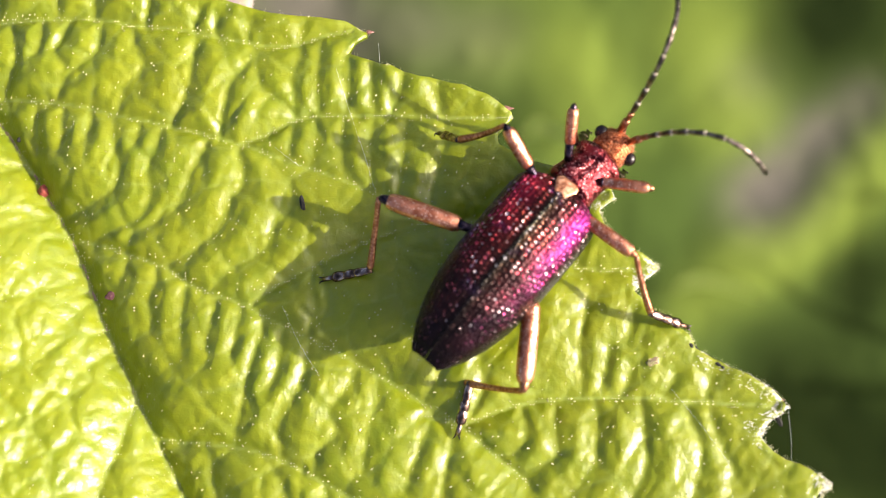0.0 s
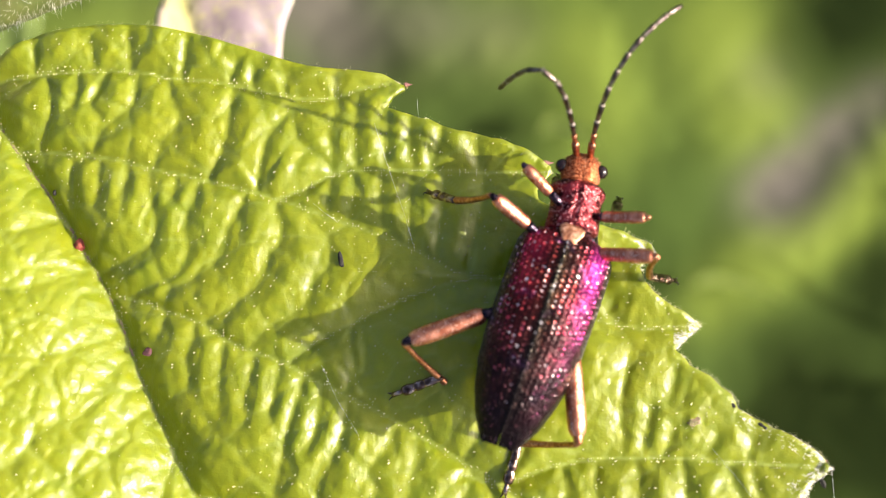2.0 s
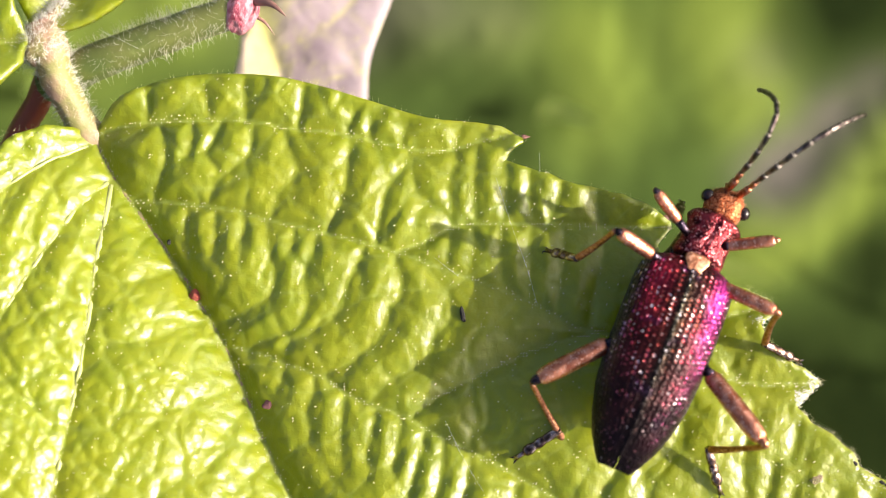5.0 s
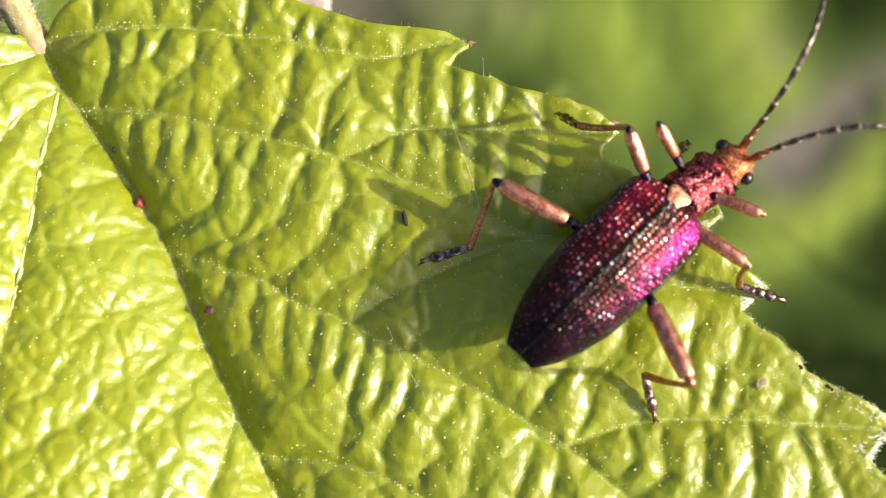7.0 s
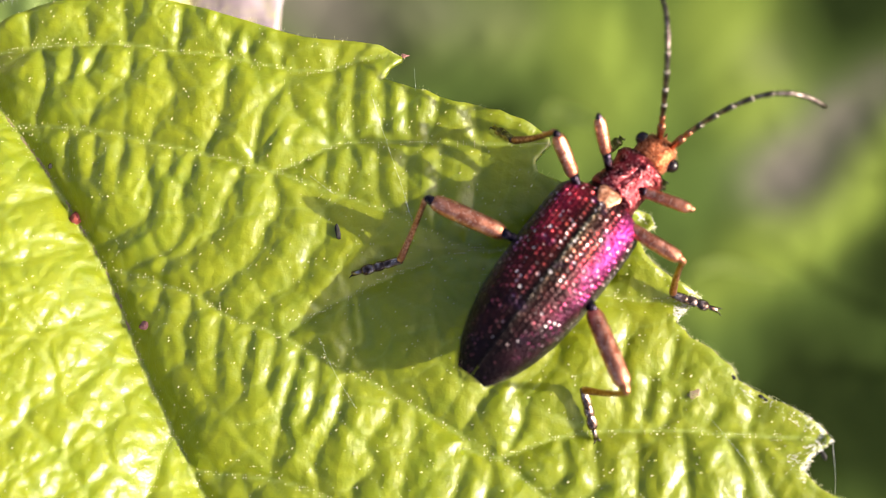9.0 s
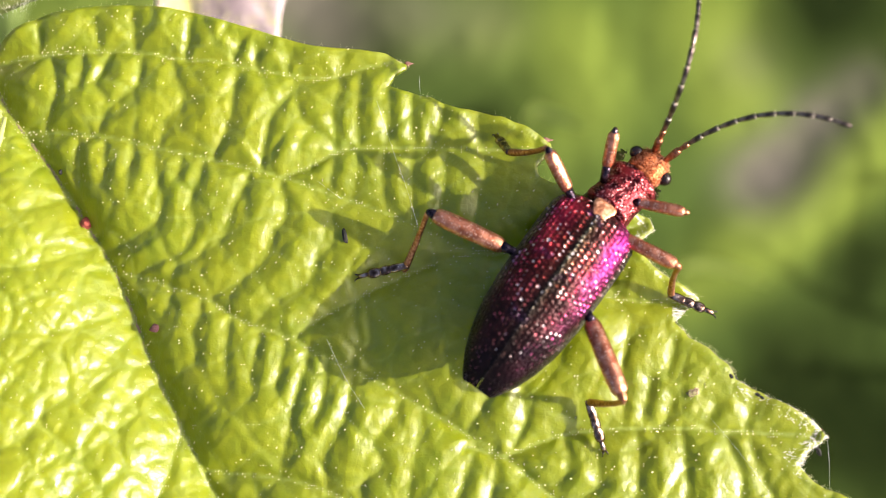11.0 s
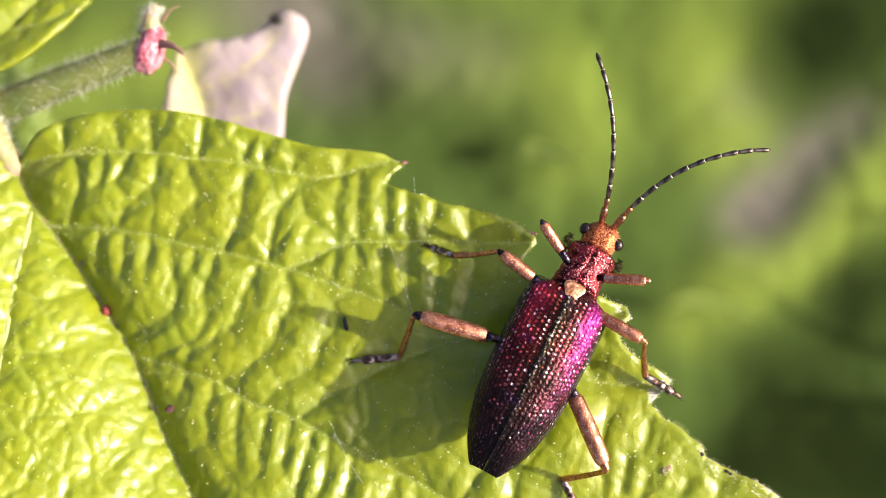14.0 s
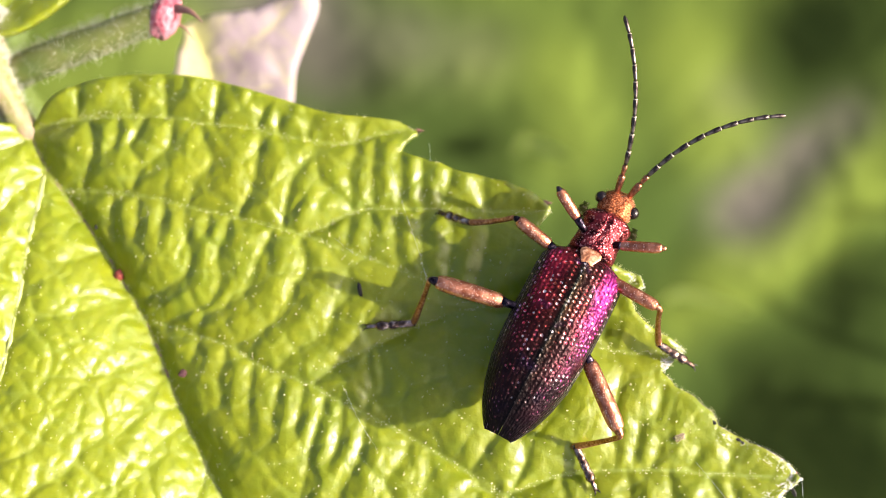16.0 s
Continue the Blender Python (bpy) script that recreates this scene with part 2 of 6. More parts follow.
M_PRONOTUM = dotted("pronotum_metal", (0.30, 0.045, 0.055), (0.035, 0.006, 0.009), (0.86, 0.40, 0.40), 0.42, 0.062, 0.034, 0.35)
M_HEAD = metal("head_metal", (0.05, 0.012, 0.008), (0.34, 0.09, 0.035), (0.70, 0.30, 0.15), 0.60, 0.05, 0.03)
M_COPPER = dotted("leg_copper", (0.74, 0.31, 0.19), (0.42, 0.13, 0.07), (0.98, 0.70, 0.54), 0.38, 0.055, 0.012, 0.45)
M_SHIN = metal("shin_copper", (0.22, 0.08, 0.045), (0.40, 0.16, 0.09), (0.62, 0.32, 0.20), 0.36, 0.07, 0.012)
M_SCUT = metal("scutellum_gold", (0.30, 0.10, 0.06), (0.62, 0.27, 0.14), (0.86, 0.52, 0.34), 0.5, 0.07, 0.04)
M_DARK = metal("dark_chitin", (0.015, 0.012, 0.018), (0.04, 0.03, 0.045), (0.10, 0.07, 0.09), 0.28, 0.12, 0.012)
M_FOOT = metal("foot_chitin", (0.05, 0.03, 0.025), (0.17, 0.105, 0.08), (0.55, 0.42, 0.36), 0.22, 0.12, 0.008)
M_HORN = metal("antenna_chitin", (0.04, 0.03, 0.03), (0.11, 0.085, 0.08), (0.26, 0.21, 0.19), 0.35, 0.14, 0.008)
m = Mat("antenna_ring", rough=0.4)
M_RING = m.color((0.33, 0.28, 0.235)).m
m = Mat("golden_down", rough=0.4)
M_GOLD = m.color(m.mix(m.noise(0.2), (0.46, 0.20, 0.09), (0.26, 0.09, 0.05))).m
m = Mat("eye_black", rough=0.22, spec=0.5)
M_EYE = m.color((0.012, 0.006, 0.007)).bump(m.cells(0.03), 0.004, 0.4).m

m = Mat("moss_and_shade", rough=1.0, spec=0.05)
green = m.ramp(m.attr("moss"), (0.0, (0.020, 0.034, 0.007)), (0.30, (0.049, 0.078, 0.017)), (1.0, (0.142, 0.190, 0.032)))
soil = m.mix(m.attr("litter"), green, (0.125, 0.112, 0.095))
# deep shade put into the ground's colour as a near-black green
soil = m.mix(m.attr("painted_shade"), soil, (0.008, 0.014, 0.003))
M_SOIL = m.color(m.mix(m.ramp(m.noise(30, 1), (0.3, (0, 0, 0)), (0.7, (0.12, 0.12, 0.12))), soil, (0.045, 0.062, 0.013))).bump(m.noise(8, 2), 3, 0.6).m


def weed(name, a, b):
    m = Mat(name, rough=0.5)
    m.color(m.mix(m.noise(9, 3), m.mix(m.rand(), a, b), a)).translucent(0.3, tuple(1.3 * c for c in b))
    return m.bump(m.noise(1.5), 0.2).m


M_WEED = weed("weed_leaf", (0.17, 0.25, 0.06), (0.26, 0.31, 0.07))
M_WEED_DARK = weed("weed_leaf_dark", (0.06, 0.10, 0.035), (0.09, 0.14, 0.045))
M_GRASS = weed("grass", (0.18, 0.26, 0.06), (0.26, 0.32, 0.08))


# ---- building helpers ----
def part(name, bm, material, parent=None, label="", smooth=True):
    """Links a bmesh as one mesh object under a thing or part."""
    me = bpy.data.meshes.new(name)
    bm.to_mesh(me)
    bm.free()
    if smooth:
        me.shade_smooth()
    me.materials.append(material)
    ob = new(name, me)
    ob.parent = parent
    return tagged(ob, label) if label else ob


def sheet(name, verts, faces, material, parent=None, attrs=None, smooth=True):
    """A mesh object from arrays in millimetres."""
    me = bpy.data.meshes.new(name)
    me.from_pydata((np.asarray(verts) * MM).tolist(), [], faces)
    for key, values in (attrs or {}).items():
        me.attributes.new(key, "FLOAT", "POINT").data.foreach_set("value", np.asarray(values, np.float32))
    if smooth:
        me.shade_smooth()
    me.materials.append(material)
    ob = new(name, me)
    ob.parent = parent
    return ob


def lathe(bm, rings, sides=12, flat=1.0):
    """A round body along +y from (y, radius, x shift, z shift) rings, in millimetres, closed at both ends."""
    loops = []
    for y, r, *shift in rings:
        sx, sz = (shift + [0, 0])[:2]
        loops.append([bm.verts.new(Vector((sx + r * math.cos(a), y, sz + r * flat * math.sin(a))) * MM)
                      for a in (2 * math.pi * k / sides for k in range(sides))])
    for a, b in zip(loops, loops[1:]):
        for k in range(sides):
            bm.faces.new((a[k], b[k], b[(k + 1) % sides], a[(k + 1) % sides]))
    bm.faces.new(loops[0])
    bm.faces.new(loops[-1][::-1])
    return bm


def tube(bm, line, radii, sides=12, rng=None, wobble=0.0):
    """A round tube along a line of points, in millimetres."""
    line = [Vector(p) for p in line]
    loops = []
    for k, (p, r) in enumerate(zip(line, radii)):
        d = (line[min(k + 1, len(line) - 1)] - line[max(k - 1, 0)]).normalized()
        u = d.cross(Vector((0.1, 0.2, 1))).normalized()
        v = u.cross(d)
        loops.append([bm.verts.new((p + (u * math.cos(a) + v * math.sin(a)) * r * (1 + (rng.normal(0, wobble) if rng else 0))) * MM)
                      for a in (2 * math.pi * j / sides for j in range(sides))])
    for a, b in zip(loops, loops[1:]):
        for j in range(sides):
            bm.faces.new((a[j], a[(j + 1) % sides], b[(j + 1) % sides], b[j]))
    bm.faces.new(loops[0][::-1])
    bm.faces.new(loops[-1])
    return bm


def smooth_line(points, step):
    """A Catmull-Rom line through the points, about one point a step."""
    p = [np.array(q, float) for q in points]
    p = [2 * p[0] - p[1]] + p + [2 * p[-1] - p[-2]]
    out = []
    for a, b, c, d in zip(p, p[1:], p[2:], p[3:]):
        n = max(2, int(np.linalg.norm(c - b) / step))
        for t in np.arange(n) / n:
            out.append(0.5 * (2 * b + (c - a) * t + (2 * a - 5 * b + 4 * c - d) * t * t + (3 * b - a - 3 * c + d) * t**3))
    return np.array(out + [p[-2]])


def line_distance(pts, lines):
    """The distance from each of pts to the nearest of the lines."""
    best = np.full(len(pts), 1e9)
    for line in lines:
        for a, b in zip(line, line[1:]):
            ab = b - a
            near = (np.abs(pts[:, 0] - (a[0] + b[0]) / 2) < 4) & (np.abs(pts[:, 1] - (a[1] + b[1]) / 2) < 4)
            q = pts[near]
            t = np.clip(((q - a) @ ab) / (ab @ ab + 1e-12), 0, 1)
            d = np.hypot(*(q - a - t[:, None] * ab).T)
            best[near] = np.minimum(best[near], d)
    return best


def inside(pts, poly):
    hit = np.zeros(len(pts), bool)
    x, y = pts.T
    for (x1, y1), (x2, y2) in zip(poly, np.roll(poly, -1, 0)):
        if y1 != y2:
            hit ^= ((y1 > y) != (y2 > y)) & (x < (x2 - x1) * (y - y1) / (y2 - y1) + x1)
    return hit


def cell_walls(pts, size, stretch, angle, rng):
    """How far each point lies from the walls of irregular cells, stretched along an angle."""
    c, s = math.cos(angle), math.sin(angle)
    q = pts @ np.array([[c, -s], [s, c]]) / np.array([size * stretch, size])
    lo, hi = np.floor(q.min(0)).astype(int) - 1, np.ceil(q.max(0)).astype(int) + 2
    jit = rng.uniform(-0.36, 0.36, (hi[0] - lo[0] + 1, hi[1] - lo[1] + 1, 2))
    home = np.floor(q).astype(int)
    f = []
    for i in (-1, 0, 1):
        for j in (-1, 0, 1):
            k = home + (i, j)
            seed = k + 0.5 + jit[k[:, 0] - lo[0], k[:, 1] - lo[1]]
            f.append(np.hypot(*(q - seed).T))
    f = np.sort(np.array(f), 0)
    return (f[1] - f[0]) * size


def ladder(a, b, step, links, rng):
    """Small veins that cross like rungs from line a to line b, with links between neighbours."""
    a, b = smooth_line(a, 0.1), smooth_line(b, 0.1)

    def at(line, t):
        d = np.r_[0, np.cumsum(np.hypot(*np.diff(line, axis=0).T))]
        return np.array([np.interp(t * d[-1], d, line[:, k]) for k in (0, 1)])

    length = max(np.hypot(*np.diff(q, axis=0).T).sum() for q in (a, b))
    n = max(2, int(length / step))
    rungs, ties, last = [], [], None
    for k in range(1, n):
        t = (k + rng.uniform(-0.22, 0.22)) / n
        p, q = at(a, t), at(b, np.clip(t + rng.normal(0, 0.25) / n, 0, 1))
        w = q - p
        side = np.array([-w[1], w[0]]) * rng.normal(0, 0.09)
        mid = [p + w * f + side * math.sin(math.pi * f) + rng.normal(0, 0.16, 2) for f in (0.3, 0.5, 0.72)]
        rung = smooth_line([p, *mid, q], 0.3)
        rungs.append(rung)
        if last is not None:
            for j in range(links):
                if np.hypot(*w) > 1.1 + 0.7 * j and rng.uniform() < 0.97:
                    f = np.clip((j + 1) / (links + 1) + rng.normal(0, 0.10), 0.1, 0.9)
                    c, d = last[int(f * (len(last) - 1))], rung[int(np.clip(f + rng.normal(0, 0.08), 0.05, 0.95) * (len(rung) - 1))]
                    ties.append(smooth_line([c, (c + d) / 2 + rng.normal(0, 0.08, 2), d], 0.3))
        last = rung
    return rungs, ties


class Blade:
    """A quilted leaf blade: an outline, its veins, and the surface between them, in millimetres."""

    def __init__(self, outline, veins, fine, coarse, window, fold, bulge, seed, hinge=None, rungs=(), stretch=1.45, cell=1.3, turn=-1.05):
        self.rng = np.random.default_rng(seed)
        self.outline, self.veins, self.rungs = outline, veins, rungs
        self.fold, self.bulge, self.hinge, self.seed, self.stretch, self.cell, self.turn = fold, bulge, hinge, seed, stretch, cell, turn
        (x0, x1), (y0, y1) = (outline[:, 0].min(), outline[:, 0].max()), (outline[:, 1].min(), outline[:, 1].max())

        def ticks(lo, hi, wlo, whi):
            out, v = [lo - fine], lo
            while v < hi + fine:
                out.append(v)
                v += fine if wlo <= v <= whi else coarse
            return np.array(out)

        xs, ys = ticks(x0, x1, window[0], window[1]), ticks(y0, y1, window[2], window[3])
        gx, gy = np.meshgrid(xs, ys)
        pts = np.stack([gx.ravel(), gy.ravel()], 1)
        ok = inside(pts, outline).reshape(gx.shape)
        cell = ok[:-1, :-1] & ok[1:, :-1] & ok[:-1, 1:] & ok[1:, 1:]
        idx = np.arange(gx.size).reshape(gx.shape)
        quads = np.stack([idx[:-1, :-1], idx[:-1, 1:], idx[1:, 1:], idx[1:, :-1]], -1)[cell]
        used, flat = np.unique(quads, return_inverse=True)
        quads = flat.reshape(-1, 4)
        pts = pts[used]
        # the rim slides onto the outline
        edges = np.sort(np.concatenate([quads[:, [k, (k + 1) % 4]] for k in range(4)]), 1)
        pair, count = np.unique(edges, axis=0, return_counts=True)
        rim = np.unique(pair[count == 1])
        ring = np.vstack([outline, outline[:1]])
        for k in rim:
            a, b = ring[:-1], ring[1:]
            ab = b - a
            t = np.clip(((pts[k] - a) * ab).sum(1) / ((ab**2).sum(1) + 1e-12), 0, 1)
            near = a + t[:, None] * ab
            best = np.argmin(np.hypot(*(near - pts[k]).T))
            if np.hypot(*(near[best] - pts[k])) < 2.2 * coarse:
                pts[k] = near[best]
        self.quads = quads
        z, vein = self.height(pts)
        if hinge:
            pts = pts + (pts + (2.5, 0.0)) * np.minimum(-z / 32, 0)[:, None]
        self.verts, self.vein = np.column_stack([pts, z]), vein
        self.seam_at = self.seam

    def height(self, pts):
        main, side = self.veins[:1], self.veins[1:]
        dm, ds = line_distance(pts, main), line_distance(pts, side)
        x, y = pts.T
        sway = np.stack([np.sin(y * 1.9 + 0.6 * np.sin(x * 1.3)) + 0.6 * np.sin(3.7 * y - 1.1 * x), np.sin(x * 1.7 + 0.8 * np.sin(y * 1.1)) + 0.6 * np.sin(3.3 * x + 1.7 * y)], 1)
        if len(self.rungs):
            wall = np.minimum(line_distance(pts, self.rungs[0]), np.minimum(dm, ds))
            tie = line_distance(pts, self.rungs[1])
        else:
            wall = np.minimum(0.6 * cell_walls(pts + 0.16 * sway, self.cell, self.stretch, self.turn, np.random.default_rng(self.seed)), np.minimum(dm, ds))
            tie = np.full(len(pts), 9.0)
        cells = cell_walls(pts + 3.1 + 0.10 * sway, 1.08, 1.12, self.turn + 0.1, np.random.default_rng(self.seed + 2))
        wall2 = cell_walls(pts + 7.7 + 0.05 * sway, 0.50, 1.2, self.turn + 0.5, np.random.default_rng(self.seed + 1))
        swell = 0.95 + 0.30 * np.sin(0.9 * x + 1.3 * np.sin(0.7 * y)) * np.sin(1.1 * y + 0.5 * x)

        def dome(d, reach, soft):
            q = np.clip((np.sqrt(d * d + soft * soft) - soft) / reach, 0, 1)
            return 1 - (1 - q) ** 2

        far = np.minimum(dm, 6.0)
        z = self.fold * (1 - np.exp(-(far / 1.3) ** 1.15))
        z += self.bulge * 1.1 * (1 - np.exp(-(np.minimum(dm, ds) / 0.7) ** 1.15))
        swell *= 1 - 0.18 / (1 + np.exp(-(x + 3.5) / 0.8))
        if self.hinge:
            swell *= 1 - 0.45 / (1 + np.exp(-((x - self.hinge[0]) * self.hinge[2] + (y - self.hinge[1]) * self.hinge[3]) / 0.3))
        z += self.bulge * swell * (0.16 * dome(wall, 0.20, 0.03) + 0.95 * dome(wall, 1.1, 0.06) + 0.30 * dome(tie, 0.5, 0.04) + 0.20 * dome(cells, 0.42, 0.05))
        z += self.bulge * 0.12 * dome(wall2, 0.24, 0.04)
        if self.hinge:
            raised = 1 / (1 + np.exp(-((x - self.hinge[0]) * self.hinge[2] + (y - self.hinge[1]) * self.hinge[3]) / 0.3))
            z += self.bulge * raised * (0.13 * dome(cells, 0.40, 0.03) + 0.07 * dome(wall2, 0.20, 0.02))
            # one half of the leaf stands up from its midrib
            ax, ay, nx, ny, slope = self.hinge
            side_way = (x - ax) * nx + (y - ay) * ny
            z += slope * 0.4 * np.log1p(np.exp(np.clip(side_way, -30, 9) / 0.4))
        z -= self.fold * 0.8 + self.bulge * 1.9
        near = np.minimum(dm * 0.7, ds)
        self.seam = np.exp(-(near / 0.07) ** 2)
        vein = np.exp(-(near / 0.045) ** 2) * 0.34 + np.exp(-(np.minimum(np.minimum(wall, tie), 0.6 * cells) / 0.035) ** 2) * 0.42 + np.exp(-(wall2 / 0.03) ** 2) * 0.1
        return z, np.clip(vein, 0, 1)

    def build(self, name, material, parent, thick):
        """The blade with its thickness: upper side, under side and rim."""
        n = len(self.verts)
        low = self.verts - np.array([0, 0, thick])
        q = self.quads
        edges = np.concatenate([q[:, [k, (k + 1) % 4]] for k in range(4)])
        key = np.sort(edges, 1)
        _, first, count = np.unique(key, axis=0, return_index=True, return_counts=True)
        rim = edges[first[count == 1]]
        walls = np.column_stack([rim[:, 1], rim[:, 0], rim[:, 0] + n, rim[:, 1] + n])
        faces = np.concatenate([q, q[:, ::-1] + n, walls])
        return sheet(name, np.vstack([self.verts, low]), faces.tolist(), material, parent, {"vein": np.tile(self.vein, 2)})


def hairs(name, roots, ways, lengths, radius, parent, material):
    """Fine tapered hairs, joined, as stuff."""
    verts, faces = [], []
    for p, w, ln in zip(roots, ways, lengths):
        w = w / np.linalg.norm(w)
        u = np.cross(w, (0.3, 0.5, 0.8))
        u /= np.linalg.norm(u)
        v = np.cross(w, u)
        n = len(verts)
        for k in range(3):
            a = 2.0944 * k
            verts.append(p + radius * (math.cos(a) * u + math.sin(a) * v) - 0.02 * w)
        verts.append(p + ln * w)
        faces += [(n, n + 1, n + 3), (n + 1, n + 2, n + 3), (n + 2, n, n + 3)]
    ob = sheet(name, verts, faces, material, parent)
    return tagged(ob, kind="stuff")


def blade_hairs(blade, parent, count, window, seed, lean=(0.5, 0.2, 0.8), length=0.055, radius=0.023):
    """Short glistening bristles over a blade, thickest on its veins."""
    rng = np.random.default_rng(seed)
    x, y = blade.verts[:, 0], blade.verts[:, 1]
    seen = (x > window[0]) & (x < window[1]) & (y > window[2]) & (y < window[3])
    weight = seen * (0.06 + 0.5 * blade.vein + 1.2 * blade.seam_at)
    pick = rng.choice(len(x), count, replace=False, p=weight / weight.sum())
    ways = np.array(lean) + rng.normal(0, 0.35, (count, 3))
    ways[:, 2] = np.abs(ways[:, 2]) + 0.2
    return hairs("bristles", blade.verts[pick], ways, rng.uniform(0.5, 1.4, count) * length, radius, parent, M_HAIR)


def rim_hairs(blade, parent, window, seed, every=0.10, length=0.17):
    rng = np.random.default_rng(seed)
    ring = np.vstack([blade.outline, blade.outline[:1]])
    roots, ways = [], []
    for a, b in zip(ring, ring[1:]):
        d = b - a
        n = max(1, int(np.hypot(*d) / every))
        out = np.array([-d[1], d[0]]) / (np.hypot(*d) + 1e-9)
        for t in rng.uniform(0, 1, n):
            p = a + t * d
            if window[0] < p[0] < window[1] and window[2] < p[1] < window[3]:
                roots.append((*(p - 0.04 * out), 0))
                ways.append((out[0] + rng.normal(0, 0.7), out[1] + rng.normal(0, 0.7), rng.uniform(-0.3, 0.6)))
    roots = np.array(roots)
    roots[:, 2] = blade.height(roots[:, :2])[0] - 0.05
    return hairs("rim_hairs", roots, np.array(ways), rng.uniform(0.4, 1.3, len(roots)) * length, 0.004, parent, M_HAIR)


def thing(name, label, category, at=(0, 0, 0), group="", kind=""):
    ob = new(name)
    ob.empty_display_size = 0.002
    ob.location = at
    return tagged(ob, label, category, group, kind)


def rough_rim(points, seed, step=0.25, amount=0.035):
    """The polygon through the points, its sides broken into small uneven steps."""
    rng = np.random.default_rng(seed)
    p = np.array(points, float)
    out = []
    for a, b in zip(p, np.roll(p, -1, 0)):
        n = max(1, int(np.hypot(*(b - a)) / step))
        for k in range(n):
            out.append(a + (b - a) * k / n + (rng.normal(0, amount, 2) if k else 0))
    return np.array(out)


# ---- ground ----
# x, y, reach and amount of light moss, dry grey litter and painted shade, placed to fit the camera's view
MOSS = ((-14, 66, 6.3, 0.35), (1, 65, 5.4, 0.5), (15, 64, 7.2, 0.6), (19, 54, 8.1, 0.45), (13, 46, 7.2, 0.25), (37, 66, 8.1, 0.8), (41, 53, 7.2, 0.8), (64, 44, 5.4, 1.1), (56, 37, 5.4, 1.1), (49, 31, 5.4, 1.0), (41, 27, 5.4, 0.95), (33, 21, 4.5, 0.7), (77, 50, 10.7, 0.6), (-52, 69, 8.9, 0.7), (-71, 62, 12.5, 0.6), (5, 95, 17.9, 0.6), (43, 95, 17.9, 0.7))
LITTER = ((-24, 65, 6.3, 0.7), (-31, 75, 10.7, 1.0), (-12, 69, 7.2, 0.5), (1, 67, 6.3, 0.35), (44, 59, 5.4, 0.3), (50, 43, 5.4, 0.8), (45, 39, 5.8, 0.9), (56, 50, 4.9, 1.0), (63, 56, 4.5, 0.8), (-45, 91, 13.4, 0.7))
SHADE_SPOTS = ((-22, 65, 8.0, 0.6), (-14, 58, 5.5, 0.3), (53, 18, 6.0, 0.25), (58, 70, 13.0, 1.1), (56, 26, 4.5, 0.5), (63, 30, 5.4, 0.7), (61, 21, 6.3, 0.7), (51, 3, 9.8, 1.1), (44, 14, 6.5, 0.55), (36, 25, 6.0, 0.25), (61, -3, 11.6, 1.0), (39, -2, 8.1, 0.8), (2, 52, 5.4, 0.45), (-5, 49, 5.4, 0.3), (70, 84, 11.6, 0.5))


def ground():
    """Rolling ground: moss in soft patches, dry litter and painted shade between."""
    t = np.concatenate([[-2000, -900, -400, -220], np.arange(-140, 161, 3), [240, 420, 920, 2000]]).astype(float)
    gx, gy = np.meshgrid(t, t + 20)
    moss, litter, painted_shade = np.full(gx.shape, 0.30), np.zeros(gx.shape), np.zeros(gx.shape)
    for field, spots in ((moss, MOSS), (litter, LITTER), (painted_shade, SHADE_SPOTS)):
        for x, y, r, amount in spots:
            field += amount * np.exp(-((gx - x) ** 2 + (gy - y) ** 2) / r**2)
    gz = 2 * np.clip(moss - litter - painted_shade, -0.5, 1) * np.exp(-(gx**2 + gy**2) / 160**2) - 4
    n = len(t)
    idx = np.arange(n * n).reshape(n, n)
    quads = np.stack([idx[:-1, :-1], idx[:-1, 1:], idx[1:, 1:], idx[1:, :-1]], -1).reshape(-1, 4)
    ob = sheet("ground", np.stack([gx, gy, gz], -1).reshape(-1, 3), quads.tolist(), M_SOIL, None, {"moss": np.clip(moss, 0, 1).ravel(), "litter": np.clip(litter, 0, 1).ravel(), "painted_shade": np.clip(painted_shade, 0, 1).ravel()})
    tagged(ob, "mossy ground with dry grey litter and painted shade", "ground", kind="structure")


ground()

# ---- the bramble leaf with the beetle ----
TOP = smooth_line([(-13.5, 7.0), (-13.2, 7.38), (-12.67, 7.85), (-11.6, 8.25), (-10.2, 8.45), (-8.6, 8.4), (-7.37, 8.16), (-5.8, 7.69), (-4.27, 7.22), (-2.9, 7.08)], 0.4)
RIGHT = [(-2.2, 6.98), (-1.48, 6.6), (-1.95, 6.35), (-2.12, 6.05), (-1.75, 5.9), (-1.23, 5.72), (-0.6, 5.5), (-0.17, 5.36), (0.4, 5.25), (1.02, 5.11), (1.62, 4.86), (2.38, 4.32),
         (2.1, 4.0), (1.9, 3.75), (1.95, 3.45), (2.5, 3.2), (3.1, 2.9), (3.9, 2.65), (4.86, 2.3), (4.95, 1.95), (4.55, 1.65), (4.7, 1.25), (5.2, 0.75), (5.65, 0.5), (6.1, 0.15)]
